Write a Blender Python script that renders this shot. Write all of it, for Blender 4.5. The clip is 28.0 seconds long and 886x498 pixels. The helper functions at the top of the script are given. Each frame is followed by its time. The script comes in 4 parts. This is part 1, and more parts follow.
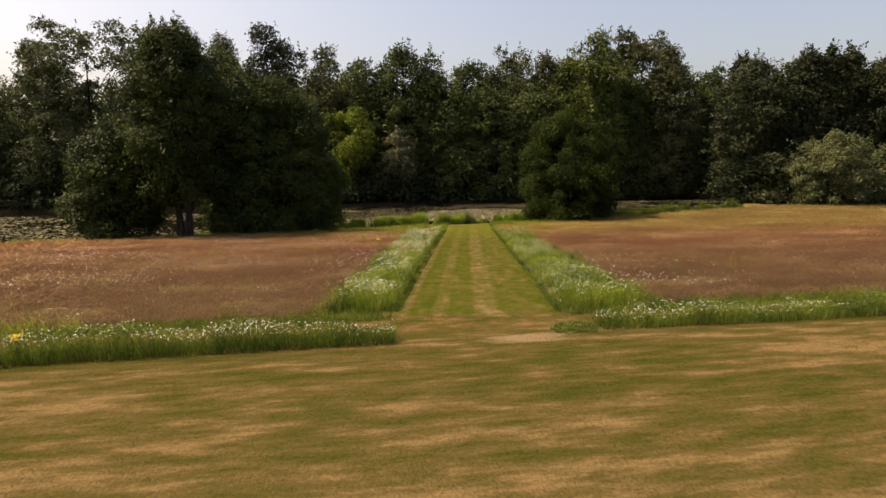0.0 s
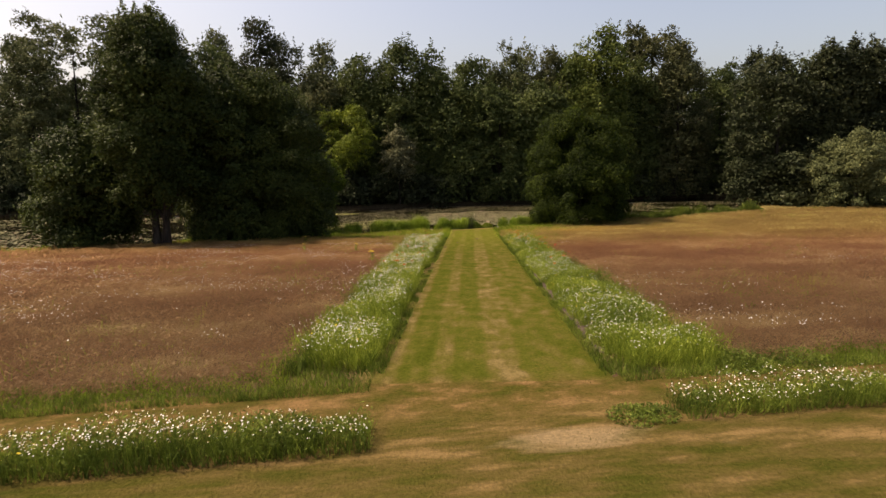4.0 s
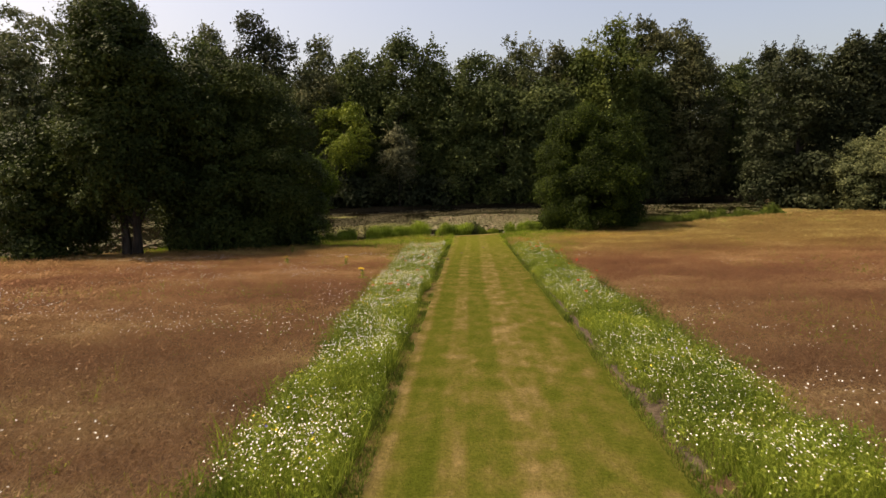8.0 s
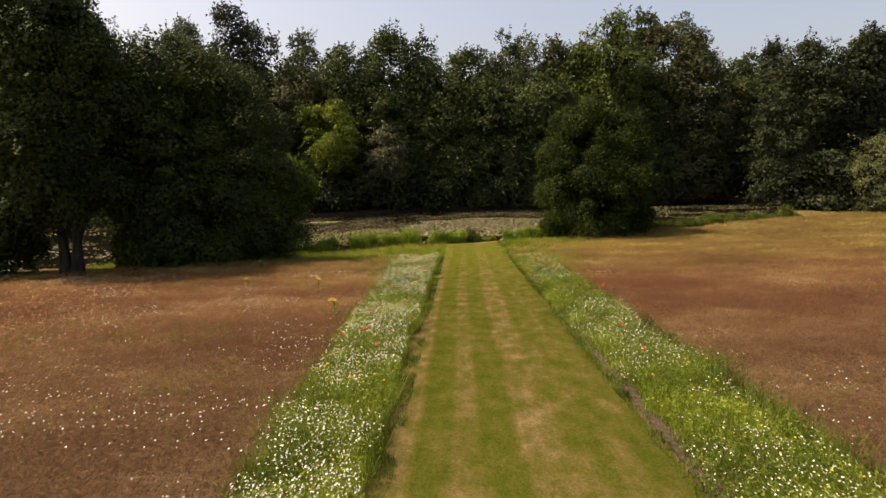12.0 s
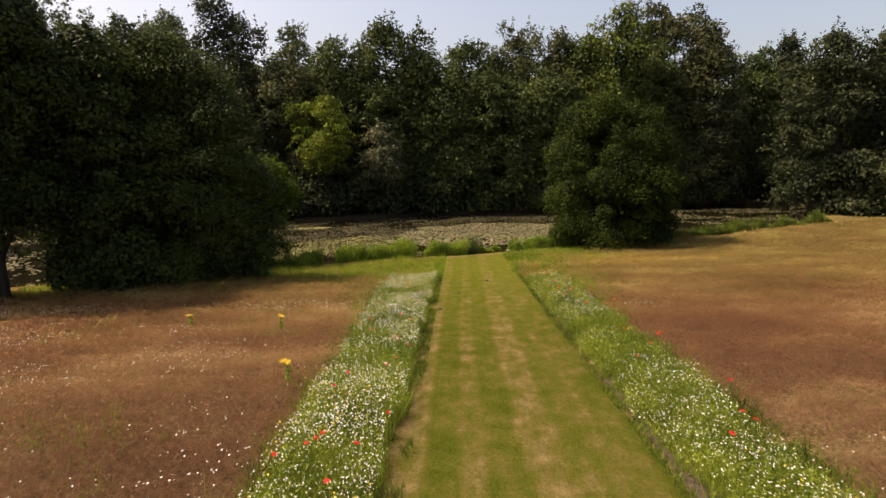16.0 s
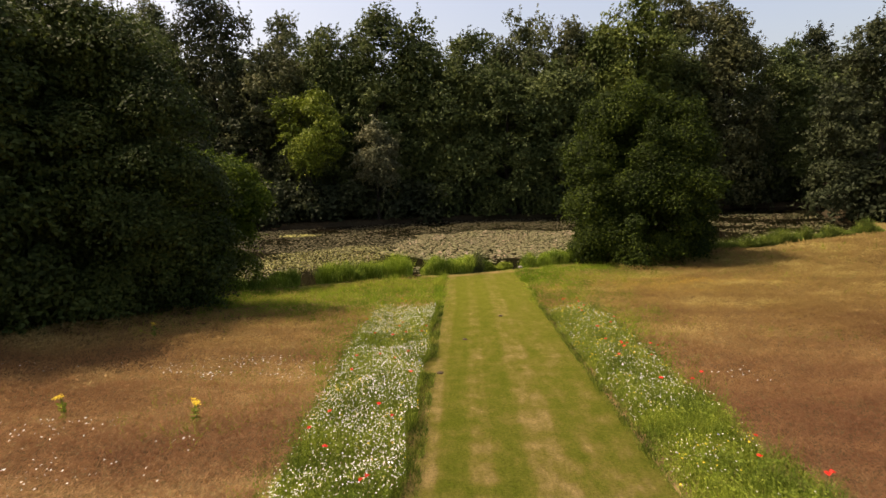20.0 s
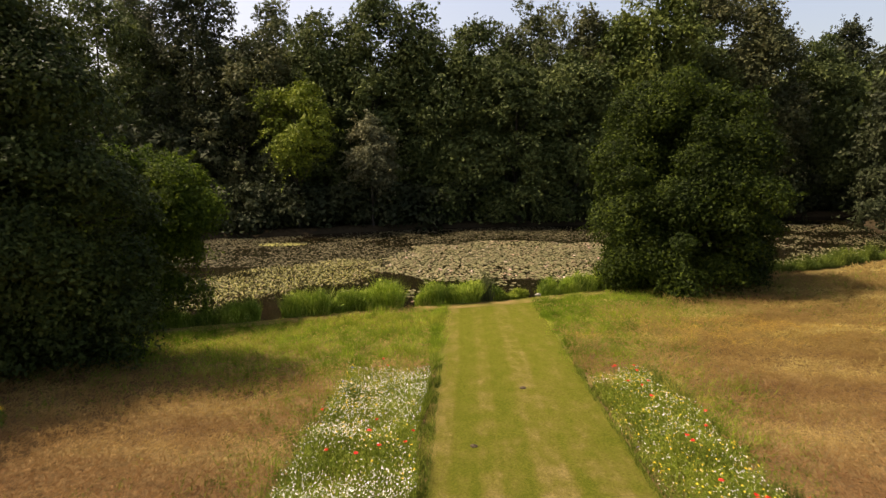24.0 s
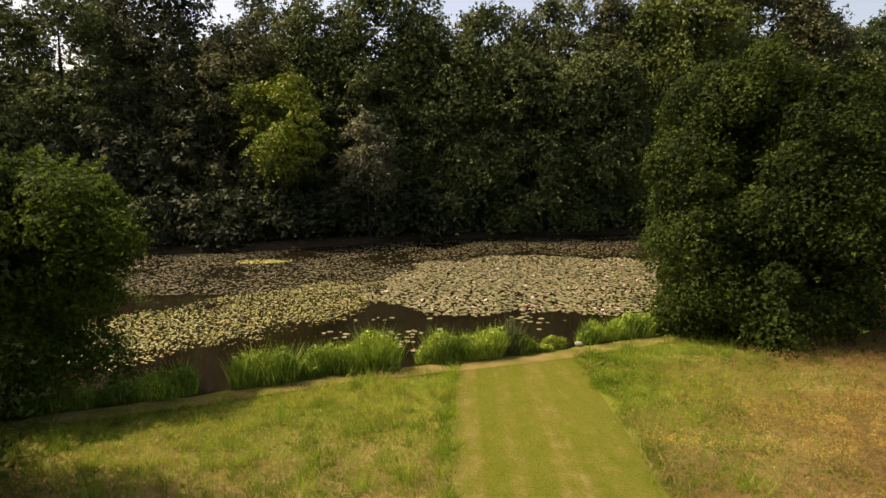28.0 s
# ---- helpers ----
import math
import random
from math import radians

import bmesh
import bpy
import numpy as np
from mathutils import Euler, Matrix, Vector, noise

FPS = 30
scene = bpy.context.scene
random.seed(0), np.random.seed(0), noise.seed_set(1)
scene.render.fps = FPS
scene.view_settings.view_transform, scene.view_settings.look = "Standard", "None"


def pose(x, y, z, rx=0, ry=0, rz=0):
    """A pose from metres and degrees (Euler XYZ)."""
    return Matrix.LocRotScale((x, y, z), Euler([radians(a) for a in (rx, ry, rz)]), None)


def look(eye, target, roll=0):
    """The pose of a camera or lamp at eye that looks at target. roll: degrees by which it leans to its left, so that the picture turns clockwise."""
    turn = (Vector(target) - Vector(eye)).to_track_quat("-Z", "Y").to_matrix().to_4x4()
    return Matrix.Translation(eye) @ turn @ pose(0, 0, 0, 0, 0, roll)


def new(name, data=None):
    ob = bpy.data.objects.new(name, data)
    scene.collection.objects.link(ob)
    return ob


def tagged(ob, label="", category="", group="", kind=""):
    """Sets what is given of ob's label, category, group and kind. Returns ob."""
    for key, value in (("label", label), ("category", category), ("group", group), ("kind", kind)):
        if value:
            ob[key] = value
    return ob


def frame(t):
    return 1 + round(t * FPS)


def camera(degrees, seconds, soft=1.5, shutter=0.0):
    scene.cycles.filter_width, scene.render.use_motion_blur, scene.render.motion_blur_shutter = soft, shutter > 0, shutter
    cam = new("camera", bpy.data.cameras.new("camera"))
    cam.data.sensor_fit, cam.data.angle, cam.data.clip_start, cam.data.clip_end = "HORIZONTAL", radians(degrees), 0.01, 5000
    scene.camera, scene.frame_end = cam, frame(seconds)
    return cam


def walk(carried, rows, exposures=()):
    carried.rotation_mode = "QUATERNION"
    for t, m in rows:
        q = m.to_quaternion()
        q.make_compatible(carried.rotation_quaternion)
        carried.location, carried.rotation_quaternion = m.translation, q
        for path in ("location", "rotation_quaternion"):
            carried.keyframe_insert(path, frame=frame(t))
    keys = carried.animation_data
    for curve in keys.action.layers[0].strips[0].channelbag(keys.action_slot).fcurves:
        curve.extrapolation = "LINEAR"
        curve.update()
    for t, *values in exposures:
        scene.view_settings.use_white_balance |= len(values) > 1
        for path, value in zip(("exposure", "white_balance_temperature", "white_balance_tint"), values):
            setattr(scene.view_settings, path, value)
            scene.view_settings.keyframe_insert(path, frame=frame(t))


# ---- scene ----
cam = camera(76.8, 28.0, 1.5, 0.5)
PATH = [
    (0, -0.042, -4.047, 2.386, 80.90, 0.86, -0.36),
    (0.5, -0.047, -3.697, 2.387, 80.90, 0.90, -0.29),
    (1, -0.048, -3.328, 2.387, 80.90, 0.95, -0.27),
    (1.5, -0.042, -2.940, 2.386, 80.90, 1.01, -0.24),
    (2, -0.032, -2.542, 2.386, 80.90, 1.01, -0.21),
    (2.5, -0.023, -2.148, 2.387, 80.90, 1.06, -0.19),
    (3, -0.019, -1.764, 2.390, 80.90, 0.96, -0.20),
    (3.5, -0.023, -1.388, 2.393, 80.90, 0.94, -0.20),
    (5.5, 0.001, 0.160, 2.396, 80.90, 1.01, -0.12),
    (6, -0.002, 0.558, 2.397, 80.90, 0.99, -0.13),
    (6.5, -0.011, 0.952, 2.399, 80.90, 0.98, -0.11),
    (7, -0.025, 1.352, 2.404, 80.90, 0.98, -0.08),
    (7.5, -0.040, 1.767, 2.412, 80.90, 0.96, -0.05),
    (8, -0.054, 2.200, 2.422, 80.90, 0.98, -0.05),
    (8.5, -0.073, 2.645, 2.430, 80.90, 0.95, -0.04),
    (9, -0.102, 3.107, 2.433, 80.90, 0.94, -0.03),
    (9.5, -0.135, 3.589, 2.433, 80.90, 0.96, -0.01),
    (10, -0.155, 4.088, 2.433, 80.90, 1.02, 0.04),
    (10.5, -0.157, 4.592, 2.436, 80.90, 1.03, 0.05),
    (11, -0.146, 5.087, 2.439, 80.90, 1.75, -0.27),
    (11.5, -0.132, 5.570, 2.439, 80.90, 1.54, -0.65),
    (12, -0.118, 6.040, 2.436, 80.90, 1.17, -1.01),
    (12.5, -0.106, 6.507, 2.434, 80.90, 1.12, -1.20),
    (14.5, -0.042, 8.438, 2.469, 80.90, 1.16, -1.17),
    (15, -0.039, 8.980, 2.483, 80.90, 1.18, -1.17),
    (15.5, -0.036, 9.538, 2.496, 80.90, 1.20, -1.14),
    (16, -0.029, 10.105, 2.509, 80.90, 1.20, -1.13),
    (16.5, -0.022, 10.678, 2.519, 80.90, 1.13, -1.11),
    (17, -0.018, 11.255, 2.524, 80.90, 1.14, -1.08),
    (17.5, -0.018, 11.844, 2.524, 80.90, 1.06, -1.05),
    (18, -0.015, 12.458, 2.522, 80.90, 1.16, -1.06),
    (18.5, -0.005, 13.100, 2.523, 80.90, 1.18, -1.04),
    (19, 0.012, 13.756, 2.527, 80.90, 1.11, -1.05),
    (19.5, 0.033, 14.413, 2.534, 80.90, 1.10, -1.02),
    (20, 0.056, 15.066, 2.543, 80.90, 1.12, -1.04),
    (20.5, 0.078, 15.716, 2.555, 80.90, 1.14, -0.98),
    (21, 0.098, 16.367, 2.569, 80.90, 1.11, -0.99),
    (21.5, 0.117, 17.021, 2.583, 80.90, 0.98, -0.91),
    (23.5, 0.183, 19.672, 2.612, 80.90, 0.49, -0.84),
    (24, 0.199, 20.408, 2.614, 80.90, 0.44, -0.78),
    (24.5, 0.212, 21.154, 2.619, 80.90, 0.47, -0.76),
    (25, 0.219, 21.905, 2.632, 80.90, 0.47, -0.74),
    (25.5, 0.218, 22.658, 2.650, 80.90, 0.43, -0.74),
    (26, 0.209, 23.408, 2.671, 80.90, 0.49, -0.70),
    (26.5, 0.191, 24.153, 2.696, 80.90, 0.55, -0.65),
    (27, 0.166, 24.878, 2.723, 80.90, 0.66, -0.58),
    (27.5, 0.134, 25.545, 2.753, 80.90, 0.75, -0.54),
    (28, 0.099, 26.114, 2.782, 80.90, 0.75, -0.47),
]
walk(cam, [(t, pose(*r)) for t, *r in PATH], [(0, 0.63, 7900, 19), (10, 0.63, 7900, 19), (18, 0.76, 7900, 19), (24, 0.88, 7900, 19), (28, 0.88, 7900, 19)])

# ---- world, sun ----
SUN_EL, SUN_AZ = 57.0, -80.0  # degrees above the horizon; from straight ahead, to the left is negative
world = bpy.data.worlds.new("sky")
scene.world = world
world.use_nodes = True
wn = world.node_tree.nodes
sky = wn.new("ShaderNodeTexSky")
sky.sky_type = "NISHITA"
sky.sun_disc = False
sky.sun_elevation, sky.sun_rotation = radians(SUN_EL), radians(SUN_AZ)
sky.air_density, sky.dust_density, sky.ozone_density = 1.0, 4.6, 1.0
wn["Background"].inputs["Strength"].default_value = 0.145
world.node_tree.links.new(sky.outputs[0], wn["Background"].inputs["Color"])
sun_data = bpy.data.lights.new("sun", "SUN")
sun_data.energy, sun_data.angle, sun_data.color = 4.3, radians(0.55), (1.0, 0.92, 0.79)
sun = new("sun", sun_data)
SUN_DIR = Vector((math.sin(radians(SUN_AZ)) * math.cos(radians(SUN_EL)), math.cos(radians(SUN_AZ)) * math.cos(radians(SUN_EL)), math.sin(radians(SUN_EL))))
sun.matrix_world = look(SUN_DIR * 100, (0, 0, 0))


# ---- materials ----
def material(name, roughness=0.8, specular=0.3, bump=0.0, bump_scale=40.0, through_light=0.0):
    """A node material; returns it with its tree, a shader and a helper that wires a colour into it."""
    m = bpy.data.materials.new(name)
    m.use_nodes = True
    nt = m.node_tree
    p = nt.nodes["Principled BSDF"]
    p.inputs["Roughness"].default_value = roughness
    p.inputs["Specular IOR Level"].default_value = specular
    if bump:
        n = nt.nodes.new("ShaderNodeTexNoise")
        n.inputs["Scale"].default_value = bump_scale
        n.inputs["Detail"].default_value = 5
        g = nt.nodes.new("ShaderNodeNewGeometry")
        nt.links.new(g.outputs["Position"], n.inputs["Vector"])
        b = nt.nodes.new("ShaderNodeBump")
        b.inputs["Strength"].default_value = bump
        b.inputs["Distance"].default_value = 0.03
        nt.links.new(n.outputs["Fac"], b.inputs["Height"])
        nt.links.new(b.outputs["Normal"], p.inputs["Normal"])
    if through_light:
        t = nt.nodes.new("ShaderNodeBsdfTranslucent")
        mix = nt.nodes.new("ShaderNodeMixShader")
        mix.inputs["Fac"].default_value = through_light
        nt.links.new(p.outputs[0], mix.inputs[1])
        nt.links.new(t.outputs[0], mix.inputs[2])
        nt.links.new(mix.outputs[0], nt.nodes["Material Output"].inputs["Surface"])
    return m


def ramp(m, fac, stops):
    r = m.node_tree.nodes.new("ShaderNodeValToRGB")
    e = r.color_ramp.elements
    while len(e) < len(stops):
        e.new(0.5)
    for el, (at, c) in zip(e, stops):
        el.position, el.color = at, (*c, 1)
    m.node_tree.links.new(fac, r.inputs["Fac"])
    return r.outputs["Color"]


def noise_fac(m, scale, detail=4.0, stretch=(1, 1, 1), uv=False, shift=0.0, rough=0.55):
    nt = m.node_tree
    if uv:
        g = nt.nodes.new("ShaderNodeUVMap").outputs["UV"]
    else:
        g = nt.nodes.new("ShaderNodeNewGeometry").outputs["Position"]
    mp = nt.nodes.new("ShaderNodeMapping")
    mp.inputs["Scale"].default_value = stretch
    mp.inputs["Location"].default_value = (shift, shift * 0.7, 0)
    nt.links.new(g, mp.inputs["Vector"])
    n = nt.nodes.new("ShaderNodeTexNoise")
    n.inputs["Scale"].default_value, n.inputs["Detail"].default_value, n.inputs["Roughness"].default_value = scale, detail, rough
    nt.links.new(mp.outputs[0], n.inputs["Vector"])
    return n.outputs["Fac"]


def mixed(m, fac, a, b, mode="MIX"):
    nt = m.node_tree
    x = nt.nodes.new("ShaderNodeMix")
    x.data_type, x.blend_type = "RGBA", mode
    for sock, v in ((x.inputs[0], fac), (x.inputs[6], a), (x.inputs[7], b)):
        if isinstance(v, (int, float)):
            sock.default_value = v
        elif isinstance(v, tuple):
            sock.default_value = (*v, 1)
        else:
            nt.links.new(v, sock)
    return x.outputs[2]


def paint(m, colour):
    nt = m.node_tree
    for n in nt.nodes:
        if n.type == "BSDF_PRINCIPLED":
            s = n.inputs["Base Color"]
        elif n.type == "BSDF_TRANSLUCENT":
            s = n.inputs["Color"]
        else:
            continue
        if isinstance(colour, tuple):
            s.default_value = (*colour, 1)
        else:
            nt.links.new(colour, s)
    return m


def island(m):
    return m.node_tree.nodes.new("ShaderNodeNewGeometry").outputs["Random Per Island"]


def height_along(m):
    a = m.node_tree.nodes.new("ShaderNodeAttribute")
    a.attribute_name = "along"
    return a.outputs["Fac"]


def foliage(name, dark, mid, light, scale=0.35, gloss=0.6, through_light=0.22):
    """Leaves: each leaf its own green, and larger patches of younger and older growth."""
    m = material(name, gloss, 0.1, through_light=through_light)
    a = ramp(m, island(m), ((0.0, dark), (0.6, mid), (1.0, light)))
    b = ramp(m, noise_fac(m, scale, 3), ((0.35, (0.6, 0.65, 0.6)), (0.65, (1.45, 1.35, 1.2))))
    return paint(m, mixed(m, 1.0, a, b, "MULTIPLY"))


def bark_material(name, dark, light):
    m = material(name, 0.9, 0.2, 0.8, 9.0)
    return paint(m, ramp(m, noise_fac(m, 6.0, 6, (1, 1, 0.25)), ((0.3, dark), (0.7, light))))


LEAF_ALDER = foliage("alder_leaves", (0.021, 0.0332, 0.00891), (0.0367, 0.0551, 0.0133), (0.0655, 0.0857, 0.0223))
LEAF_OAK = foliage("oak_leaves", (0.0386, 0.0556, 0.0193), (0.0612, 0.0848, 0.027), (0.1, 0.127, 0.0424))
LEAF_LIME = foliage("lime_tree_leaves", (0.0549, 0.0774, 0.02), (0.0898, 0.122, 0.028), (0.143, 0.178, 0.0439))
LEAF_WILLOW = foliage("willow_leaves", (0.0529, 0.0667, 0.0287), (0.0805, 0.0978, 0.0437), (0.127, 0.145, 0.0713))
LEAF_BROWN = foliage("bronzed_leaves", (0.0478, 0.0582, 0.025), (0.0749, 0.0856, 0.0382), (0.112, 0.118, 0.0566))
LEAF_YELLOW = foliage("yellow_green_leaves", (0.0675, 0.0975, 0.012), (0.105, 0.143, 0.018), (0.158, 0.195, 0.027))
LEAF_SILVER = foliage("silver_leaves", (0.0855, 0.0893, 0.047), (0.128, 0.133, 0.0748), (0.19, 0.195, 0.114))
# dark conifer green; also holds the deep shade of the undergrowth in its colour
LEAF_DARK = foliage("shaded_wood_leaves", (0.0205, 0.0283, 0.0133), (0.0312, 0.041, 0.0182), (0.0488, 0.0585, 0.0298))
LEAF_HERB = foliage("border_leaves", (0.0768, 0.115, 0.0134), (0.149, 0.206, 0.0278), (0.259, 0.322, 0.0576), 1.2, through_light=0.4)
LEAF_LONE = foliage("lone_tree_leaves", (0.0108, 0.0198, 0.0032), (0.0214, 0.0366, 0.0048), (0.052, 0.078, 0.0085), gloss=0.7, through_light=0.38)
# lighter copy of the alder leaves: the low alder's sunlight is put into the colour
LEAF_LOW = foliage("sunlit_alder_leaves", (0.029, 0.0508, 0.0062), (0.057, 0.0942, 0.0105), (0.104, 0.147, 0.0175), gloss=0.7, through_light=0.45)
LEAF_WEED = foliage("dark_weed_leaves", (0.05, 0.08, 0.014), (0.09, 0.13, 0.022), (0.15, 0.19, 0.04), 1.2)
LEAF_BED = foliage("bed_leaves", (0.05, 0.08, 0.012), (0.1, 0.145, 0.022), (0.18, 0.235, 0.045), 1.2, through_light=0.4)
LEAF_REED = foliage("reed_leaves", (0.08, 0.14, 0.016), (0.18, 0.275, 0.032), (0.38, 0.46, 0.11), 0.9)
BARK = bark_material("dark_bark", (0.014, 0.011, 0.008), (0.045, 0.037, 0.028))
STEM = material("green_stem", 0.6, 0.3)
paint(STEM, ramp(STEM, noise_fac(STEM, 8), ((0.3, (0.05, 0.09, 0.02)), (0.7, (0.10, 0.14, 0.03)))))


def petal_material(name, a, b):
    m = material(name, 0.6, 0.25, through_light=0.25)
    return paint(m, ramp(m, island(m), ((0.0, a), (1.0, b))))


PETAL_WHITE = petal_material("white_petals", (0.72, 0.72, 0.67), (0.86, 0.86, 0.81))
PETAL_YELLOW = petal_material("yellow_petals", (0.62, 0.42, 0.02), (0.8, 0.62, 0.05))
PETAL_RED = petal_material("red_petals", (0.42, 0.014, 0.008), (0.6, 0.03, 0.014))
PETAL_BLUE = petal_material("blue_petals", (0.10, 0.10, 0.32), (0.22, 0.2, 0.5))
PETAL_PINK = petal_material("pink_petals", (0.6, 0.35, 0.35), (0.8, 0.7, 0.68))
PETAL_ORANGE = petal_material("orange_petals", (0.38, 0.24, 0.03), (0.55, 0.36, 0.05))

# meadow grass: ripe reddish panicles over straw and green stems
MEADOW = material("ripe_meadow_grass", 0.9, 0.0, through_light=0.7)
patch = mixed(MEADOW, 0.38, noise_fac(MEADOW, 0.42, 6, (0.5, 1.5, 1), rough=0.62), noise_fac(MEADOW, 1.7, 5, (0.6, 1.9, 1), shift=11, rough=0.6))
tops = ramp(MEADOW, patch, ((0.36, (0.192, 0.108, 0.068)), (0.46, (0.230, 0.136, 0.081)), (0.54, (0.282, 0.178, 0.102)), (0.63, (0.40, 0.29, 0.165))))
place = MEADOW.node_tree.nodes.new("ShaderNodeSeparateXYZ")
MEADOW.node_tree.links.new(MEADOW.node_tree.nodes.new("ShaderNodeNewGeometry").outputs["Position"], place.inputs[0])
ripeness = MEADOW.node_tree.nodes.new("ShaderNodeMapRange")  # riper and redder near the lawn, paler downhill
ripeness.inputs["From Min"].default_value, ripeness.inputs["From Max"].default_value = 9, 36
MEADOW.node_tree.links.new(place.outputs["Y"], ripeness.inputs["Value"])
tops = mixed(MEADOW, 1.0, tops, ramp(MEADOW, ripeness.outputs[0], ((0.0, (0.80, 0.86, 0.82)), (0.35, (0.93, 0.87, 0.84)), (0.55, (1.04, 0.97, 0.88)), (0.72, (1.03, 1.09, 0.83)), (0.85, (1.06, 1.2, 0.80)), (1.0, (1.1, 1.3, 0.86)))), "MULTIPLY")
each = ramp(MEADOW, island(MEADOW), ((0.0, (0.88, 0.86, 0.84)), (1.0, (1.14, 1.13, 1.1))))
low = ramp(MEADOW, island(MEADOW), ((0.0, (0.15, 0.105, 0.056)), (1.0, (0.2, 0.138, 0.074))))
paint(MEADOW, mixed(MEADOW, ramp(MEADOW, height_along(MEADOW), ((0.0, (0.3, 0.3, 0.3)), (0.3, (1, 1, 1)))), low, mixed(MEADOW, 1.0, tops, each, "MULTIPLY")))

# greener grass near the water, with gold patches
GREEN_MEADOW = material("green_meadow_grass", 0.9, 0.05, through_light=0.5)
gp = ramp(GREEN_MEADOW, noise_fac(GREEN_MEADOW, 0.35, 4), ((0.38, (0.135, 0.21, 0.022)), (0.54, (0.215, 0.29, 0.036)), (0.66, (0.31, 0.325, 0.055)), (0.8, (0.38, 0.345, 0.09))))
ge = ramp(GREEN_MEADOW, island(GREEN_MEADOW), ((0.0, (0.62, 0.68, 0.6)), (1.0, (1.22, 1.2, 1.1))))
gt = ramp(GREEN_MEADOW, noise_fac(GREEN_MEADOW, 1.8, 5, rough=0.6), ((0.34, (0.5, 0.6, 0.5)), (0.5, (0.95, 0.97, 0.9)), (0.66, (1.35, 1.25, 1.3))))
paint(GREEN_MEADOW, mixed(GREEN_MEADOW, 1.0, mixed(GREEN_MEADOW, 1.0, gp, gt, "MULTIPLY"), ge, "MULTIPLY"))

GROUND = material("meadow_thatch", 1.0, 0.0, 0.35, 14)
gbase = ramp(GROUND, noise_fac(GROUND, 0.42, 6, (0.5, 1.5, 1), rough=0.62), ((0.34, (0.066, 0.040, 0.025)), (0.5, (0.084, 0.053, 0.031)), (0.66, (0.122, 0.085, 0.046))))
gfine = ramp(GROUND, mixed(GROUND, 0.5, noise_fac(GROUND, 7, 6, (0.7, 1.4, 1)), noise_fac(GROUND, 55, 4, (1.6, 0.6, 1))), ((0.36, (0.82, 0.82, 0.8)), (0.5, (0.98, 0.97, 0.96)), (0.64, (1.2, 1.19, 1.16))))
sep = GROUND.node_tree.nodes.new("ShaderNodeSeparateXYZ")
GROUND.node_tree.links.new(GROUND.node_tree.nodes.new("ShaderNodeNewGeometry").outputs["Position"], sep.inputs[0])
lowland = GROUND.node_tree.nodes.new("ShaderNodeMapRange")
lowland.inputs["From Min"].default_value, lowland.inputs["From Max"].default_value = -2.45, -2.8
GROUND.node_tree.links.new(sep.outputs["Z"], lowland.inputs["Value"])
straw = GROUND.node_tree.nodes.new("ShaderNodeMapRange")  # paler thatch downhill
straw.inputs["From Min"].default_value, straw.inputs["From Max"].default_value = 9, 28
GROUND.node_tree.links.new(sep.outputs["Y"], straw.inputs["Value"])
gbase = mixed(GROUND, 1.0, gbase, ramp(GROUND, straw.outputs[0], ((0.0, (1.0, 1.0, 1.0)), (1.0, (1.35, 1.42, 1.1)))), "MULTIPLY")
green = ramp(GROUND, noise_fac(GROUND, 0.5, 5), ((0.3, (0.065, 0.092, 0.010)), (0.7, (0.125, 0.132, 0.022))))
wet = GROUND.node_tree.nodes.new("ShaderNodeMapRange")
wet.inputs["From Min"].default_value, wet.inputs["From Max"].default_value = -3.05, -3.4
GROUND.node_tree.links.new(sep.outputs["Z"], wet.inputs["Value"])
inland = GROUND.node_tree.nodes.new("ShaderNodeMapRange")  # the far meadow stays dry down to the bank
inland.inputs["From Min"].default_value, inland.inputs["From Max"].default_value, inland.inputs["To Min"].default_value, inland.inputs["To Max"].default_value = 5, 13, 1.0, 0.2
GROUND.node_tree.links.new(sep.outputs["X"], inland.inputs["Value"])
lush = GROUND.node_tree.nodes.new("ShaderNodeMath")
lush.operation = "MULTIPLY"
GROUND.node_tree.links.new(lowland.outputs[0], lush.inputs[0])
GROUND.node_tree.links.new(inland.outputs[0], lush.inputs[1])
landc = mixed(GROUND, lush.outputs[0], mixed(GROUND, 1.0, gbase, gfine, "MULTIPLY"), green)
far_floor = GROUND.node_tree.nodes.new("ShaderNodeMapRange")  # dark brown ground under the far wood
far_floor.inputs["From Min"].default_value, far_floor.inputs["From Max"].default_value = 61, 63
GROUND.node_tree.links.new(sep.outputs["Y"], far_floor.inputs["Value"])
landc = mixed(GROUND, far_floor.outputs[0], landc, ramp(GROUND, noise_fac(GROUND, 3.0, 5), ((0.3, (0.018, 0.014, 0.008)), (0.7, (0.045, 0.035, 0.02)))))
paint(GROUND, mixed(GROUND, wet.outputs[0], landc, (0.03, 0.024, 0.015)))


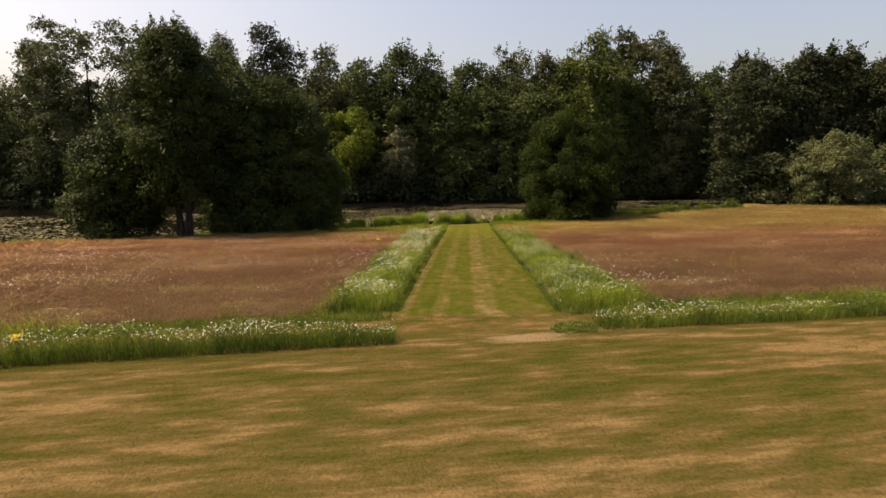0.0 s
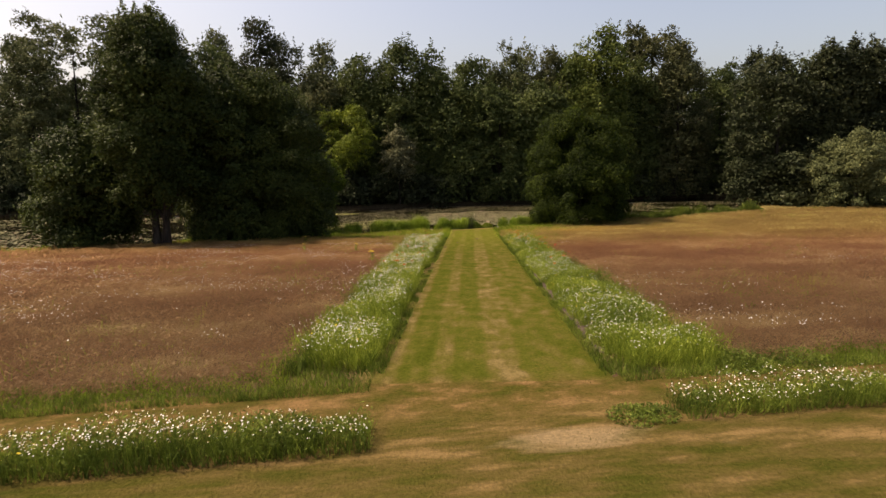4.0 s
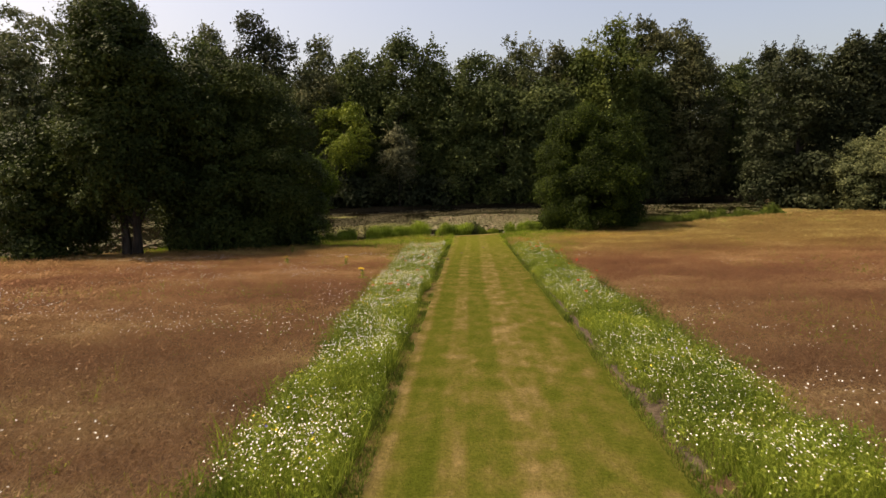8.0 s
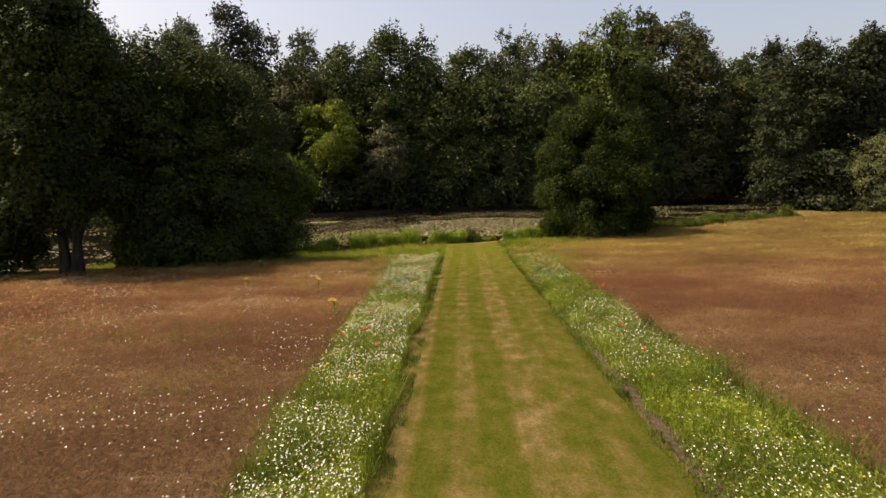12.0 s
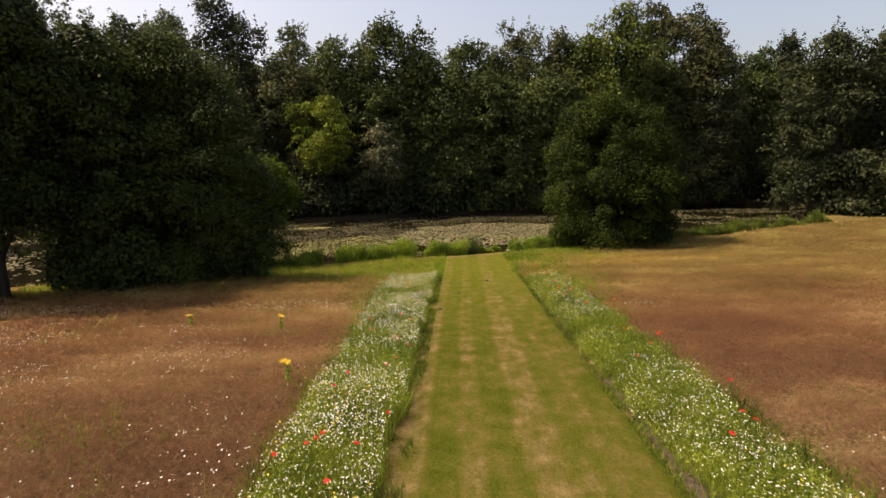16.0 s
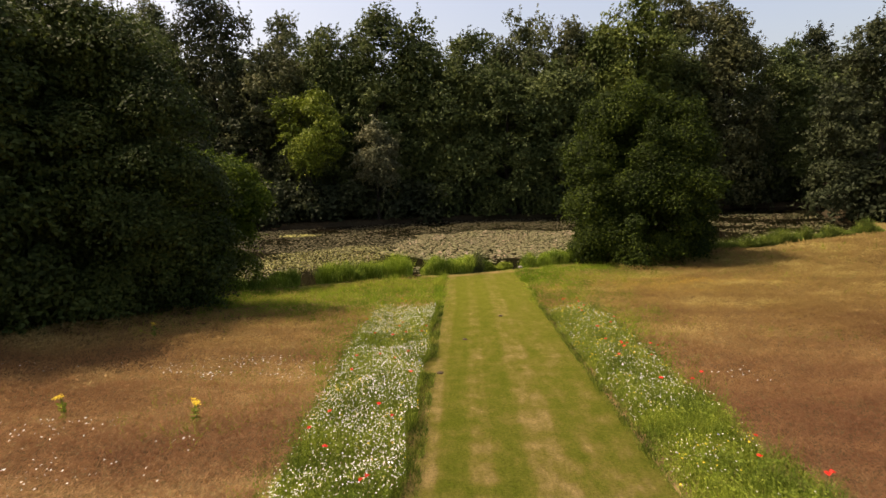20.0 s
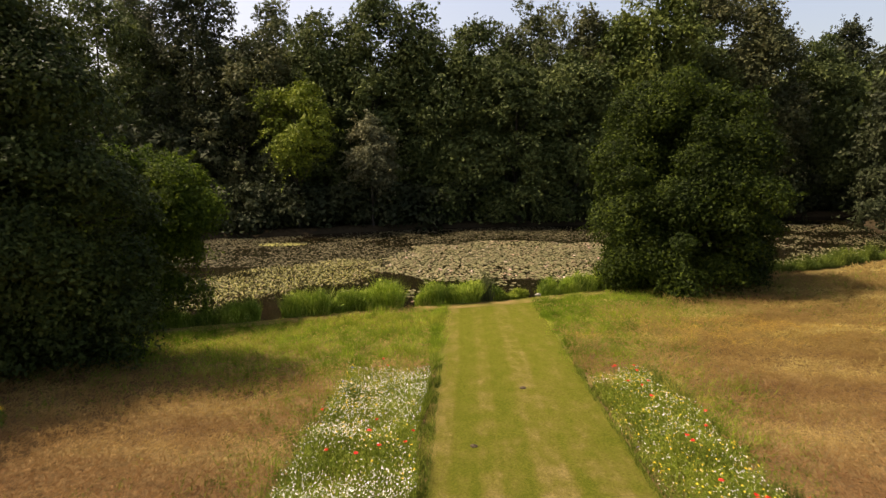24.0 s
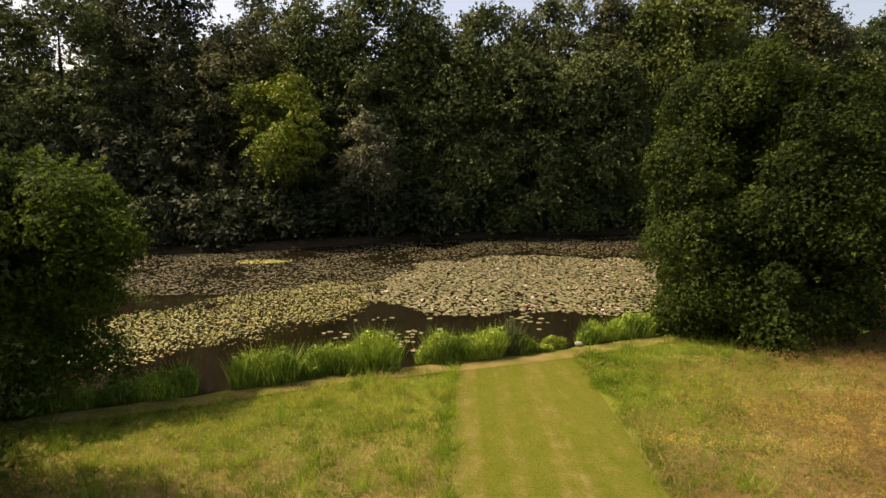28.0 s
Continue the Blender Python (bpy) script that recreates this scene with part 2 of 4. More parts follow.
def turf(name, along_stripes):
    """Mown turf, in metres of its own map: green with parched tan streaks."""
    m = material(name, 1.0, 0.0, 0.7, 40)
    if along_stripes:
        big = noise_fac(m, 0.5, 4, (16.0, 0.9, 1), True)
        mid = noise_fac(m, 1.5, 6, (8.0, 1.1, 1), True, 7, 0.62)
        dash = noise_fac(m, 0.8, 4, (10.0, 2.4, 1), True, 2)
        dry = mixed(m, 0.34, mixed(m, 0.62, big, mid), dash)
        uvn = m.node_tree.nodes.new("ShaderNodeUVMap")
        s = m.node_tree.nodes.new("ShaderNodeSeparateXYZ")
        m.node_tree.links.new(uvn.outputs["UV"], s.inputs[0])
        grey = lambda *q: tuple((at, (g, g, g)) for at, g in q)
        band = ramp(m, s.outputs["X"], grey((0.0, 0.60), (0.14, 0.64), (0.17, 0.36), (0.27, 0.35), (0.30, 0.56), (0.37, 0.53), (0.39, 0.37), (0.50, 0.39), (0.535, 0.63), (0.65, 0.62), (0.69, 0.42), (0.80, 0.50), (0.93, 0.44), (1.0, 0.3)))
        dry = mixed(m, 0.29, dry, band)
        stops = ((0.41, (0.043, 0.052, 0.008)), (0.47, (0.059, 0.062, 0.012)), (0.515, (0.077, 0.069, 0.018)), (0.56, (0.106, 0.083, 0.031)), (0.62, (0.155, 0.115, 0.053)))
    else:
        big = noise_fac(m, 0.62, 4, (0.42, 2.0, 1), True)
        mid = noise_fac(m, 1.7, 6, (0.7, 2.3, 1), True, 7, 0.62)
        dry = mixed(m, 0.22, mixed(m, 0.6, big, mid), noise_fac(m, 0.3, 3, (0.6, 1.3, 1), True, 3))
        stops = ((0.39, (0.036, 0.041, 0.008)), (0.455, (0.055, 0.049, 0.013)), (0.51, (0.080, 0.060, 0.021)), (0.585, (0.15, 0.100, 0.045)))
    c = ramp(m, dry, stops)
    if along_stripes:
        damp = m.node_tree.nodes.new("ShaderNodeMapRange")
        damp.inputs["From Min"].default_value, damp.inputs["From Max"].default_value, damp.inputs["To Max"].default_value = 22, 36, 0.5
        m.node_tree.links.new(s.outputs["Y"], damp.inputs["Value"])
        c = mixed(m, damp.outputs[0], c, (0.108, 0.118, 0.018))
        worn = m.node_tree.nodes.new("ShaderNodeMapRange")  # parched where the path opens on the lawn
        worn.inputs["From Min"].default_value, worn.inputs["From Max"].default_value = 6.0, 5.3
        m.node_tree.links.new(s.outputs["Y"], worn.inputs["Value"])
        c = mixed(m, worn.outputs[0], c, ramp(m, mid, ((0.36, (0.045, 0.046, 0.010)), (0.5, (0.082, 0.06, 0.02)), (0.64, (0.155, 0.095, 0.044)))))
    else:
        uvn = m.node_tree.nodes.new("ShaderNodeUVMap")
        s = m.node_tree.nodes.new("ShaderNodeSeparateXYZ")
        m.node_tree.links.new(uvn.outputs["UV"], s.inputs[0])
        worn = m.node_tree.nodes.new("ShaderNodeMapRange")  # the parched strip behind the front beds
        worn.inputs["From Min"].default_value, worn.inputs["From Max"].default_value = 4.3, 5.0
        m.node_tree.links.new(s.outputs["Y"], worn.inputs["Value"])
        c = mixed(m, worn.outputs[0], c, ramp(m, noise_fac(m, 1.7, 6, (1, 1.4, 1), True, 5, 0.62), ((0.36, (0.045, 0.046, 0.010)), (0.5, (0.082, 0.06, 0.02)), (0.64, (0.155, 0.095, 0.044)))))
    if not along_stripes:  # a scorched patch where the path meets the lawn
        mp = m.node_tree.nodes.new("ShaderNodeMapping")
        mp.inputs["Location"].default_value, mp.inputs["Scale"].default_value = (-1.25 / 0.95, -3.86 / 0.36, 0), (1 / 0.95, 1 / 0.36, 1)
        m.node_tree.links.new(uvn.outputs["UV"], mp.inputs["Vector"])
        dead = m.node_tree.nodes.new("ShaderNodeTexGradient")
        dead.gradient_type = "SPHERICAL"
        m.node_tree.links.new(mp.outputs[0], dead.inputs["Vector"])
        ragged = ramp(m, mixed(m, 0.5, dead.outputs["Fac"], noise_fac(m, 4.0, 5, (0.6, 1.6, 1), True, 9)), ((0.32, (0, 0, 0)), (0.56, (0.8, 0.8, 0.8))))
        c = mixed(m, ragged, c, (0.2, 0.145, 0.085))
    fine = ramp(m, noise_fac(m, 26, 6, rough=0.75), ((0.3, (0.55, 0.58, 0.52)), (0.7, (1.25, 1.22, 1.15))))
    return paint(m, mixed(m, 1.0, c, fine, "MULTIPLY"))


TURF_PATH = turf("striped_path_turf", True)
TURF_LAWN = turf("parched_lawn_turf", False)
SOIL = material("bare_soil", 0.95, 0.1, 1.0, 18)
paint(SOIL, ramp(SOIL, noise_fac(SOIL, 12, 6), ((0.3, (0.03, 0.023, 0.014)), (0.7, (0.085, 0.066, 0.042)))))
BANK_TURF = material("mown_bank_turf", 1.0, 0.0, 0.5, 40)
paint(BANK_TURF, ramp(BANK_TURF, noise_fac(BANK_TURF, 2.2, 6, (0.7, 1.5, 1)), ((0.36, (0.08, 0.085, 0.016)), (0.5, (0.115, 0.1, 0.028)), (0.64, (0.165, 0.12, 0.048)))))
STONE = material("pale_stone", 0.8, 0.3, 0.5, 20)
paint(STONE, ramp(STONE, noise_fac(STONE, 10, 5), ((0.3, (0.15, 0.135, 0.11)), (0.7, (0.28, 0.26, 0.23)))))
BLADE = material("mown_blades", 0.9, 0.05, through_light=0.5)
paint(BLADE, mixed(BLADE, 0.55, ramp(BLADE, island(BLADE), ((0.0, (0.05, 0.058, 0.008)), (0.55, (0.08, 0.07, 0.014)), (1.0, (0.14, 0.098, 0.038)))),
                   ramp(BLADE, noise_fac(BLADE, 0.8, 4, (0.5, 1, 1)), ((0.38, (0.05, 0.06, 0.008)), (0.62, (0.125, 0.086, 0.033))))))

WATER = material("dark_pond_water", 0.06, 0.5)
paint(WATER, ramp(WATER, noise_fac(WATER, 0.4, 4), ((0.3, (0.005, 0.004, 0.002)), (0.7, (0.012, 0.0095, 0.005)))))
wb = WATER.node_tree.nodes.new("ShaderNodeBump")
wb.inputs["Strength"].default_value, wb.inputs["Distance"].default_value = 0.08, 0.02
WATER.node_tree.links.new(noise_fac(WATER, 3.0, 3, (1, 2.5, 1)), wb.inputs["Height"])
WATER.node_tree.links.new(wb.outputs["Normal"], WATER.node_tree.nodes["Principled BSDF"].inputs["Normal"])
PAD = material("lily_pads", 0.35, 0.5)
paint(PAD, ramp(PAD, island(PAD), ((0.0, (0.07, 0.078, 0.03)), (0.45, (0.135, 0.138, 0.058)), (0.8, (0.21, 0.2, 0.1)), (0.93, (0.19, 0.12, 0.08)), (1.0, (0.33, 0.22, 0.17)))))
WEED = material("floating_weed", 0.6, 0.3)
paint(WEED, ramp(WEED, island(WEED), ((0.0, (0.13, 0.14, 0.03)), (0.6, (0.27, 0.27, 0.075)), (1.0, (0.42, 0.41, 0.13)))))
SCUM = material("brown_pond_weed", 0.7, 0.3)
paint(SCUM, ramp(SCUM, island(SCUM), ((0.0, (0.035, 0.032, 0.014)), (0.6, (0.068, 0.062, 0.026)), (1.0, (0.115, 0.105, 0.05)))))

# ---- the lie of the land ----
WATER_Z = -3.4
SHORE = ((-75, 21), (-40, 25), (-26, 29), (-18, 34.2), (-12, 37.5), (-6, 39.6), (-2.3, 41.2), (2.7, 42.5), (5.7, 43.6), (8.7, 44.8), (14, 46.8), (18.6, 47.8), (25.6, 51.2), (30.5, 53),
         (34, 59), (38, 69), (45, 77), (30, 75.5), (14, 71), (0, 69.5), (-6, 67.5), (-14, 65), (-20, 64), (-45, 65.5), (-75, 66))


def from_shore(x, y):
    """Metres from the waterline, negative over the water."""
    x, y = np.asarray(x, float), np.asarray(y, float)
    best, inside = np.full(x.shape, 1e9), np.zeros(x.shape, bool)
    for (ax, ay), (bx, by) in zip(SHORE, SHORE[1:] + SHORE[:1]):
        ex, ey = bx - ax, by - ay
        s = np.clip(((x - ax) * ex + (y - ay) * ey) / (ex * ex + ey * ey), 0, 1)
        best = np.minimum(best, np.hypot(x - ax - s * ex, y - ay - s * ey))
        if ay != by:
            inside ^= ((ay > y) != (by > y)) & (x < ex * (y - ay) / ey + ax)
    return np.where(inside, -best, best)


def land(x, y):
    """Height of the ground: a lawn that falls to the water, a short bank, the bed of the pond."""
    x, y = np.asarray(x, float), np.asarray(y, float)
    slope = -0.073 * np.clip(y, -28, 90)
    z = -2.95 + np.logaddexp(0, (slope + 2.95) * 9) / 9
    far = np.clip((y - 72) / 60, 0, 1) * 0.3
    s = np.clip((from_shore(x, y) + 1.0) / 1.5, 0, 1)
    s = s * s * (3 - 2 * s)
    return -4.3 + s * (z + far + 4.3)


GRID = np.random.default_rng(5).random((64, 64))


def lumps(x, y, scale):
    """Smooth random field from 0 to 1."""
    u, v = np.asarray(x, float) / scale + 400, np.asarray(y, float) / scale + 400
    i, j = np.floor(u).astype(int), np.floor(v).astype(int)
    a, b = u - i, v - j
    a, b = a * a * (3 - 2 * a), b * b * (3 - 2 * b)
    g = lambda p, q: GRID[p % 64, q % 64]
    return (g(i, j) * (1 - a) + g(i + 1, j) * a) * (1 - b) + (g(i, j + 1) * (1 - a) + g(i + 1, j + 1) * a) * b


def path_left(y):
    return -0.84 + 0.0415 * (y - 6.7)


def path_right(y):
    return 2.3 + 0.053 * (y - 10)


def soil_width(y):
    """Width of the bare soil along the border, dwindling away from the lawn."""
    return 0.5 * lumps(3.0, y, 1.1) ** 1.5 * np.clip((23 - y) / 8, 0.15, 1)


# ---- building helpers ----
def mesh_of(name, verts, faces, mat, along=None, smooth=False, uv=None):
    """One mesh from arrays of corners and of faces that all have the same number of corners."""
    verts, faces = np.asarray(verts, np.float32).reshape(-1, 3), np.asarray(faces, np.int32)
    me = bpy.data.meshes.new(name)
    n, k = faces.shape
    me.vertices.add(len(verts))
    me.vertices.foreach_set("co", verts.ravel())
    me.loops.add(n * k)
    me.loops.foreach_set("vertex_index", faces.ravel())
    me.polygons.add(n)
    me.polygons.foreach_set("loop_start", np.arange(0, n * k, k, dtype=np.int32))
    if smooth:
        me.polygons.foreach_set("use_smooth", np.ones(n, bool))
    if along is not None:
        me.attributes.new("along", "FLOAT", "POINT").data.foreach_set("value", np.asarray(along, np.float32))
    if uv is not None:
        me.uv_layers.new(name="UVMap").data.foreach_set("uv", np.asarray(uv, np.float32)[faces.ravel()].ravel())
    me.update(calc_edges=True)
    me.materials.append(mat)
    return me


def thing(name, label, category, at=(0, 0, 0), group="", kind=""):
    """An Empty at the base of a thing, to hold its parts."""
    ob = tagged(new(name), label, category, group, kind)
    ob.empty_display_size = 0.2
    ob.matrix_world = Matrix.Translation(at)
    return ob


def part(name, me, parent, label="", kind=""):
    """A mesh in world coordinates as a part of parent."""
    ob = new(name, me)
    ob.parent = parent
    base = Vector(parent.location) if parent else Vector((0, 0, 0))
    while parent is not None and parent.parent is not None:
        parent = parent.parent
        base += Vector(parent.location)
    me.transform(Matrix.Translation(-base))
    return tagged(ob, label, "", "", kind)


def sheet(xs, ys, height):
    """Corners and quads of a grid over the plan."""
    gx, gy = np.meshgrid(xs, ys)
    v = np.stack([gx, gy, height(gx, gy)], -1).reshape(-1, 3)
    w = len(xs)
    i = (np.arange(len(ys) - 1)[:, None] * w + np.arange(w - 1)[None]).ravel()
    return v, np.stack([i, i + 1, i + w + 1, i + w], 1)


def strip(name, inner, outer, ts, rows, lift, mat, label, uv_scale):
    """A sheet between two lines over the plan, laid on the ground."""
    s = np.linspace(0, 1, rows)
    a, b = np.array([inner(t) for t in ts], float), np.array([outer(t) for t in ts], float)
    p = a[:, None] * (1 - s)[None, :, None] + b[:, None] * s[None, :, None]
    z = land(p[..., 0], p[..., 1]) + lift
    v = np.concatenate([p, z[..., None]], -1).reshape(-1, 3)
    i = (np.arange(len(ts) - 1)[:, None] * rows + np.arange(rows - 1)[None]).ravel()
    f = np.stack([i, i + 1, i + rows + 1, i + rows], 1)
    us = np.broadcast_to(s[None], p.shape[:2]).ravel() if uv_scale is None else p[..., 0].ravel() * uv_scale
    vs = p[..., 1].ravel() if uv_scale is None else (p[..., 1] - 0.15 * p[..., 0]).ravel()
    if f.shape[0]:
        n = np.cross(v[f[0, 1]] - v[f[0, 0]], v[f[0, 3]] - v[f[0, 0]])
        if n[2] < 0:
            f = f[:, ::-1]
    return tagged(new(name, mesh_of(name, v, f, mat, smooth=True, uv=np.stack([us, vs], 1))), label, "", "", "structure")


def unit(rng, n):
    v = rng.normal(size=(n, 3))
    return v / np.linalg.norm(v, axis=1, keepdims=True)


def leaves(name, c, size, normal, rng, mat, slim=0.6, tri=False, wild=0.9):
    """Diamond or pointed leaves at points c, facing roughly along normal."""
    n = len(c)
    nn = normal + unit(rng, n) * wild
    nn /= np.linalg.norm(nn, axis=1, keepdims=True) + 1e-9
    u = np.cross(nn, unit(rng, n))
    u /= np.linalg.norm(u, axis=1, keepdims=True) + 1e-9
    w = np.cross(nn, u)
    s = np.broadcast_to(np.asarray(size, float), (n,))[:, None]
    droop = nn * s * 0.25
    if tri:
        v = np.stack([c - u * s * 0.8 + w * s * slim, c + u * s + droop, c - u * s * 0.8 - w * s * slim], 1).reshape(-1, 3)
        return mesh_of(name, v, np.arange(3 * n).reshape(n, 3), mat)
    v = np.stack([c - u * s, c + w * s * slim + droop, c + u * s, c - w * s * slim + droop], 1).reshape(-1, 3)
    return mesh_of(name, v, np.arange(4 * n).reshape(n, 4), mat)


def blades(name, x, y, z, tall, wide, rng, mat, lean=0.3, belly=0.0, tri=False):
    """Upright grass blades or stems; belly lifts the widest place up the blade."""
    n = len(x)
    a = rng.uniform(0, 2 * np.pi, n)
    b = rng.uniform(0, 2 * np.pi, n)
    l = rng.uniform(0, lean, n) * tall
    side = np.stack([np.cos(a), np.sin(a), np.zeros(n)], 1) * (np.broadcast_to(wide, (n,)) / 2)[:, None]
    root = np.stack([x, y, z], 1)
    tip = root + np.stack([np.cos(b) * l, np.sin(b) * l, np.broadcast_to(tall, (n,))], 1)
    if tri:
        v = np.stack([root - side, root + side, tip], 1).reshape(-1, 3)
        return mesh_of(name, v, np.arange(3 * n).reshape(n, 3), mat, np.tile([0.0, 0.0, 1.0], n))
    mid = root + (tip - root) * belly - np.stack([np.cos(b) * l, np.sin(b) * l, 0 * l], 1) * 0.12
    v = np.stack([root, mid + side, tip, mid - side], 1).reshape(-1, 3)
    return mesh_of(name, v, np.arange(4 * n).reshape(n, 4), mat, np.tile([0.0, belly, 1.0, belly], n))


def discs(name, c, radius, tilt, rng, mat, sides=7, cup=0.15):
    """Small many-sided discs: blooms and lily pads."""
    n = len(c)
    nn = np.tile([0.0, 0.0, 1.0], (n, 1)) + unit(rng, n) * tilt
    nn /= np.linalg.norm(nn, axis=1, keepdims=True)
    u = np.cross(nn, np.tile([0.31, 0.95, 0.02], (n, 1)))
    u /= np.linalg.norm(u, axis=1, keepdims=True)
    w = np.cross(nn, u)
    r = np.broadcast_to(np.asarray(radius, float), (n,))[:, None, None]
    a = np.linspace(0, 2 * np.pi, sides, endpoint=False)[None] + rng.uniform(0, 6, n)[:, None]
    wob = 1 + rng.uniform(-0.13, 0.13, (n, sides))
    ring = c[:, None] + (u[:, None] * np.cos(a)[..., None] + w[:, None] * np.sin(a)[..., None]) * r * wob[..., None] + nn[:, None] * r * cup
    v = np.concatenate([c[:, None], ring], 1).reshape(-1, 3)
    base = (np.arange(n) * (sides + 1))[:, None]
    k = np.arange(sides)[None]
    f = np.stack([np.broadcast_to(base, (n, sides)), base + 1 + k, base + 1 + (k + 1) % sides], -1).reshape(-1, 3)
    return mesh_of(name, v, f, mat)


def tube(points, radii, sides=7):
    """Corners and quads of a tapering tube along points."""
    p = np.asarray(points, float)
    d = np.gradient(p, axis=0)
    d /= np.linalg.norm(d, axis=1, keepdims=True) + 1e-9
    u = np.cross(d, [0.3, 0.9, 0.1])
    u /= np.linalg.norm(u, axis=1, keepdims=True) + 1e-9
    w = np.cross(d, u)
    a = np.linspace(0, 2 * np.pi, sides, endpoint=False)
    r = np.asarray(radii, float)[:, None, None]
    v = p[:, None] + (u[:, None] * np.cos(a)[None, :, None] + w[:, None] * np.sin(a)[None, :, None]) * r
    i = np.arange(len(p) - 1)[:, None] * sides
    k = np.arange(sides)[None]
    f = np.stack([i + k, i + (k + 1) % sides, i + sides + (k + 1) % sides, i + sides + k], -1).reshape(-1, 4)
    return v.reshape(-1, 3), f


def joined(tubes):
    vs, fs, o = [], [], 0
    for v, f in tubes:
        vs.append(v), fs.append(f + o)
        o += len(v)
    return np.concatenate(vs), np.concatenate(fs)


# ---- ground, lawn, path, water ----
xs = np.concatenate([[-1500, -600, -250, -120], np.arange(-76, -30, 2.0), np.arange(-30, 40, 0.65), np.arange(40, 80, 2.0), [120, 250, 600, 1500]])
ys = np.concatenate([[-1500, -400, -120, -60], np.arange(-30, -4, 2.0), np.arange(-4, 80, 0.65), np.arange(80, 130, 4.0), [200, 500, 1500]])
v, f = sheet(xs, ys, land)
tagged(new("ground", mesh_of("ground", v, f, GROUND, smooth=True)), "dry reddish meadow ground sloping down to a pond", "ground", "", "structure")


def front_left(x):
    return 5.55 + 0.17 * (x + 2)


def front_right(x):
    return 5.87 + 0.145 * (x - 2)


def lawn_edge(x):
    return front_left(x) if x < -0.9 else (front_right(x) if x > 2.1 else 5.75)


strip("lawn", lambda x: (x, -28.0), lambda x: (x, lawn_edge(x)), np.concatenate([np.arange(-40, -14, 2.0), np.arange(-14, 14, 0.25), np.arange(14, 41, 2.0)]), 90, 0.012, TURF_LAWN,
      "parched mown lawn with tan and green streaks", 1.0)
strip("mown_path", lambda s: (path_left(5.3 + 35.3 * s) - 0.06 - 0.26 * min(1.0, max(0.0, 4 * (0.8 - s))), 5.3 + 35.3 * s), lambda s: (path_right(5.3 + 36.3 * s) + 0.06, 5.3 + 36.3 * s), np.linspace(0, 1, 120), 24, np.clip(np.linspace(0, 1, 120)[:, None] * 2.1 - 0.012, -0.012, 0.02), TURF_PATH, "mown grass path with light and dark stripes", None)
BANK = SHORE[4:13]


def bank_line(off):
    def at(x):
        xsb, ysb = [p[0] for p in BANK], [p[1] for p in BANK]
        return (x, float(np.interp(x, xsb, ysb)) - off)
    return at


strip("mown_bank_strip", bank_line(1.5), bank_line(0.75), np.arange(-9, 16, 0.4), 5, 0.03, BANK_TURF, "narrow mown strip along the pond bank", 1.0)
strip("soil_strip", lambda y: (path_right(y) + 0.10 + 0.05 * float(lumps(8.0, y, 0.5)), y), lambda y: (path_right(y) + 0.2 + soil_width(y), y), np.arange(7.0, 20, 0.15), 4, 0.006, SOIL, "bare crumbly soil along the flower border", 1.0)
v, f = sheet(np.linspace(-78, 48, 40), np.linspace(18, 80, 30), lambda x, y: np.full(np.shape(x), WATER_Z))
tagged(new("water", mesh_of("water", v, f, WATER, smooth=True)), "still dark brown pond water", "water", "", "structure")


# ---- trees ----
def crown_lobes(rng, base, low, top, width, count, r, deep=1.0, flat=0.65):
    """Leafy clumps over an outline: width(t) is the half width from the crown's foot (0) to its top (1). Boughs swell and pinch it."""
    grid = np.linspace(0.01, 0.985, 60)
    wgt = width(grid) + 0.12 * float(width(grid).max())
    t = np.interp((np.arange(count) + rng.random(count)) / count, np.cumsum(wgt) / wgt.sum(), grid)
    a = rng.uniform(0, 6.283, count)
    ba, bt = np.arange(24) * 2.4 + rng.uniform(0, 1, 24), (rng.permutation(24) + rng.random(24)) / 24
    near = np.max(np.exp(-((np.angle(np.exp(1j * (a[:, None] - ba))) / 0.55) ** 2) - ((t[:, None] - bt) / 0.13) ** 2), 1)
    swell = 0.78 + 0.33 * near
    size = r * np.clip(rng.lognormal(-0.15, 0.4, count), 0.4, 1.7)
    k = np.maximum(width(t) * swell - size * 0.55, 0) * np.where(rng.random(count) < 0.8, rng.uniform(0.88, 1.02, count), np.sqrt(rng.random(count)))
    z = low + (top - low) * t * (0.93 + 0.1 * near) - size * flat * np.where(t > 0.8, 0.75, 0.2)
    c = np.stack([base[0] + np.cos(a) * k, base[1] + np.sin(a) * k * deep, z], 1)
    return c, np.stack([size * rng.uniform(0.85, 1.3, count), size, size * flat], 1)


def crown_leaves(rng, lobes, n):
    """Leaf points round the clumps: shells that face outwards, sprays past their outlines, and a darker filling within."""
    c, r = lobes
    axis = np.array([c[:, 0].mean(), c[:, 1].mean()])
    wgt = r[:, 0] ** 2 * rng.uniform(0.45, 1.0, len(r))
    i = rng.choice(len(c), n, p=wgt / wgt.sum())
    out = np.concatenate([c[:, :2] - axis, np.full((len(c), 1), 0.8)], 1)
    out[:, :2] /= np.abs(out[:, :2]).max() + 1e-6
    d = unit(rng, n) + out[i] * 0.75
    d /= np.linalg.norm(d, axis=1, keepdims=True)
    far = rng.random(n)
    k = np.where(far < 0.9, 0.62 + 0.4 * rng.random(n) ** 0.6, rng.uniform(0.95, 1.25, n))[:, None]
    p = c[i] + d * r[i] * k
    deep = rng.random(n) < 0.22
    p[deep, :2] = axis + (p[deep, :2] - axis) * rng.uniform(0.35, 0.9, (deep.sum(), 1))
    return p, d + np.array([0, 0, 0.12]), np.where(deep, 1.5, 1.0)


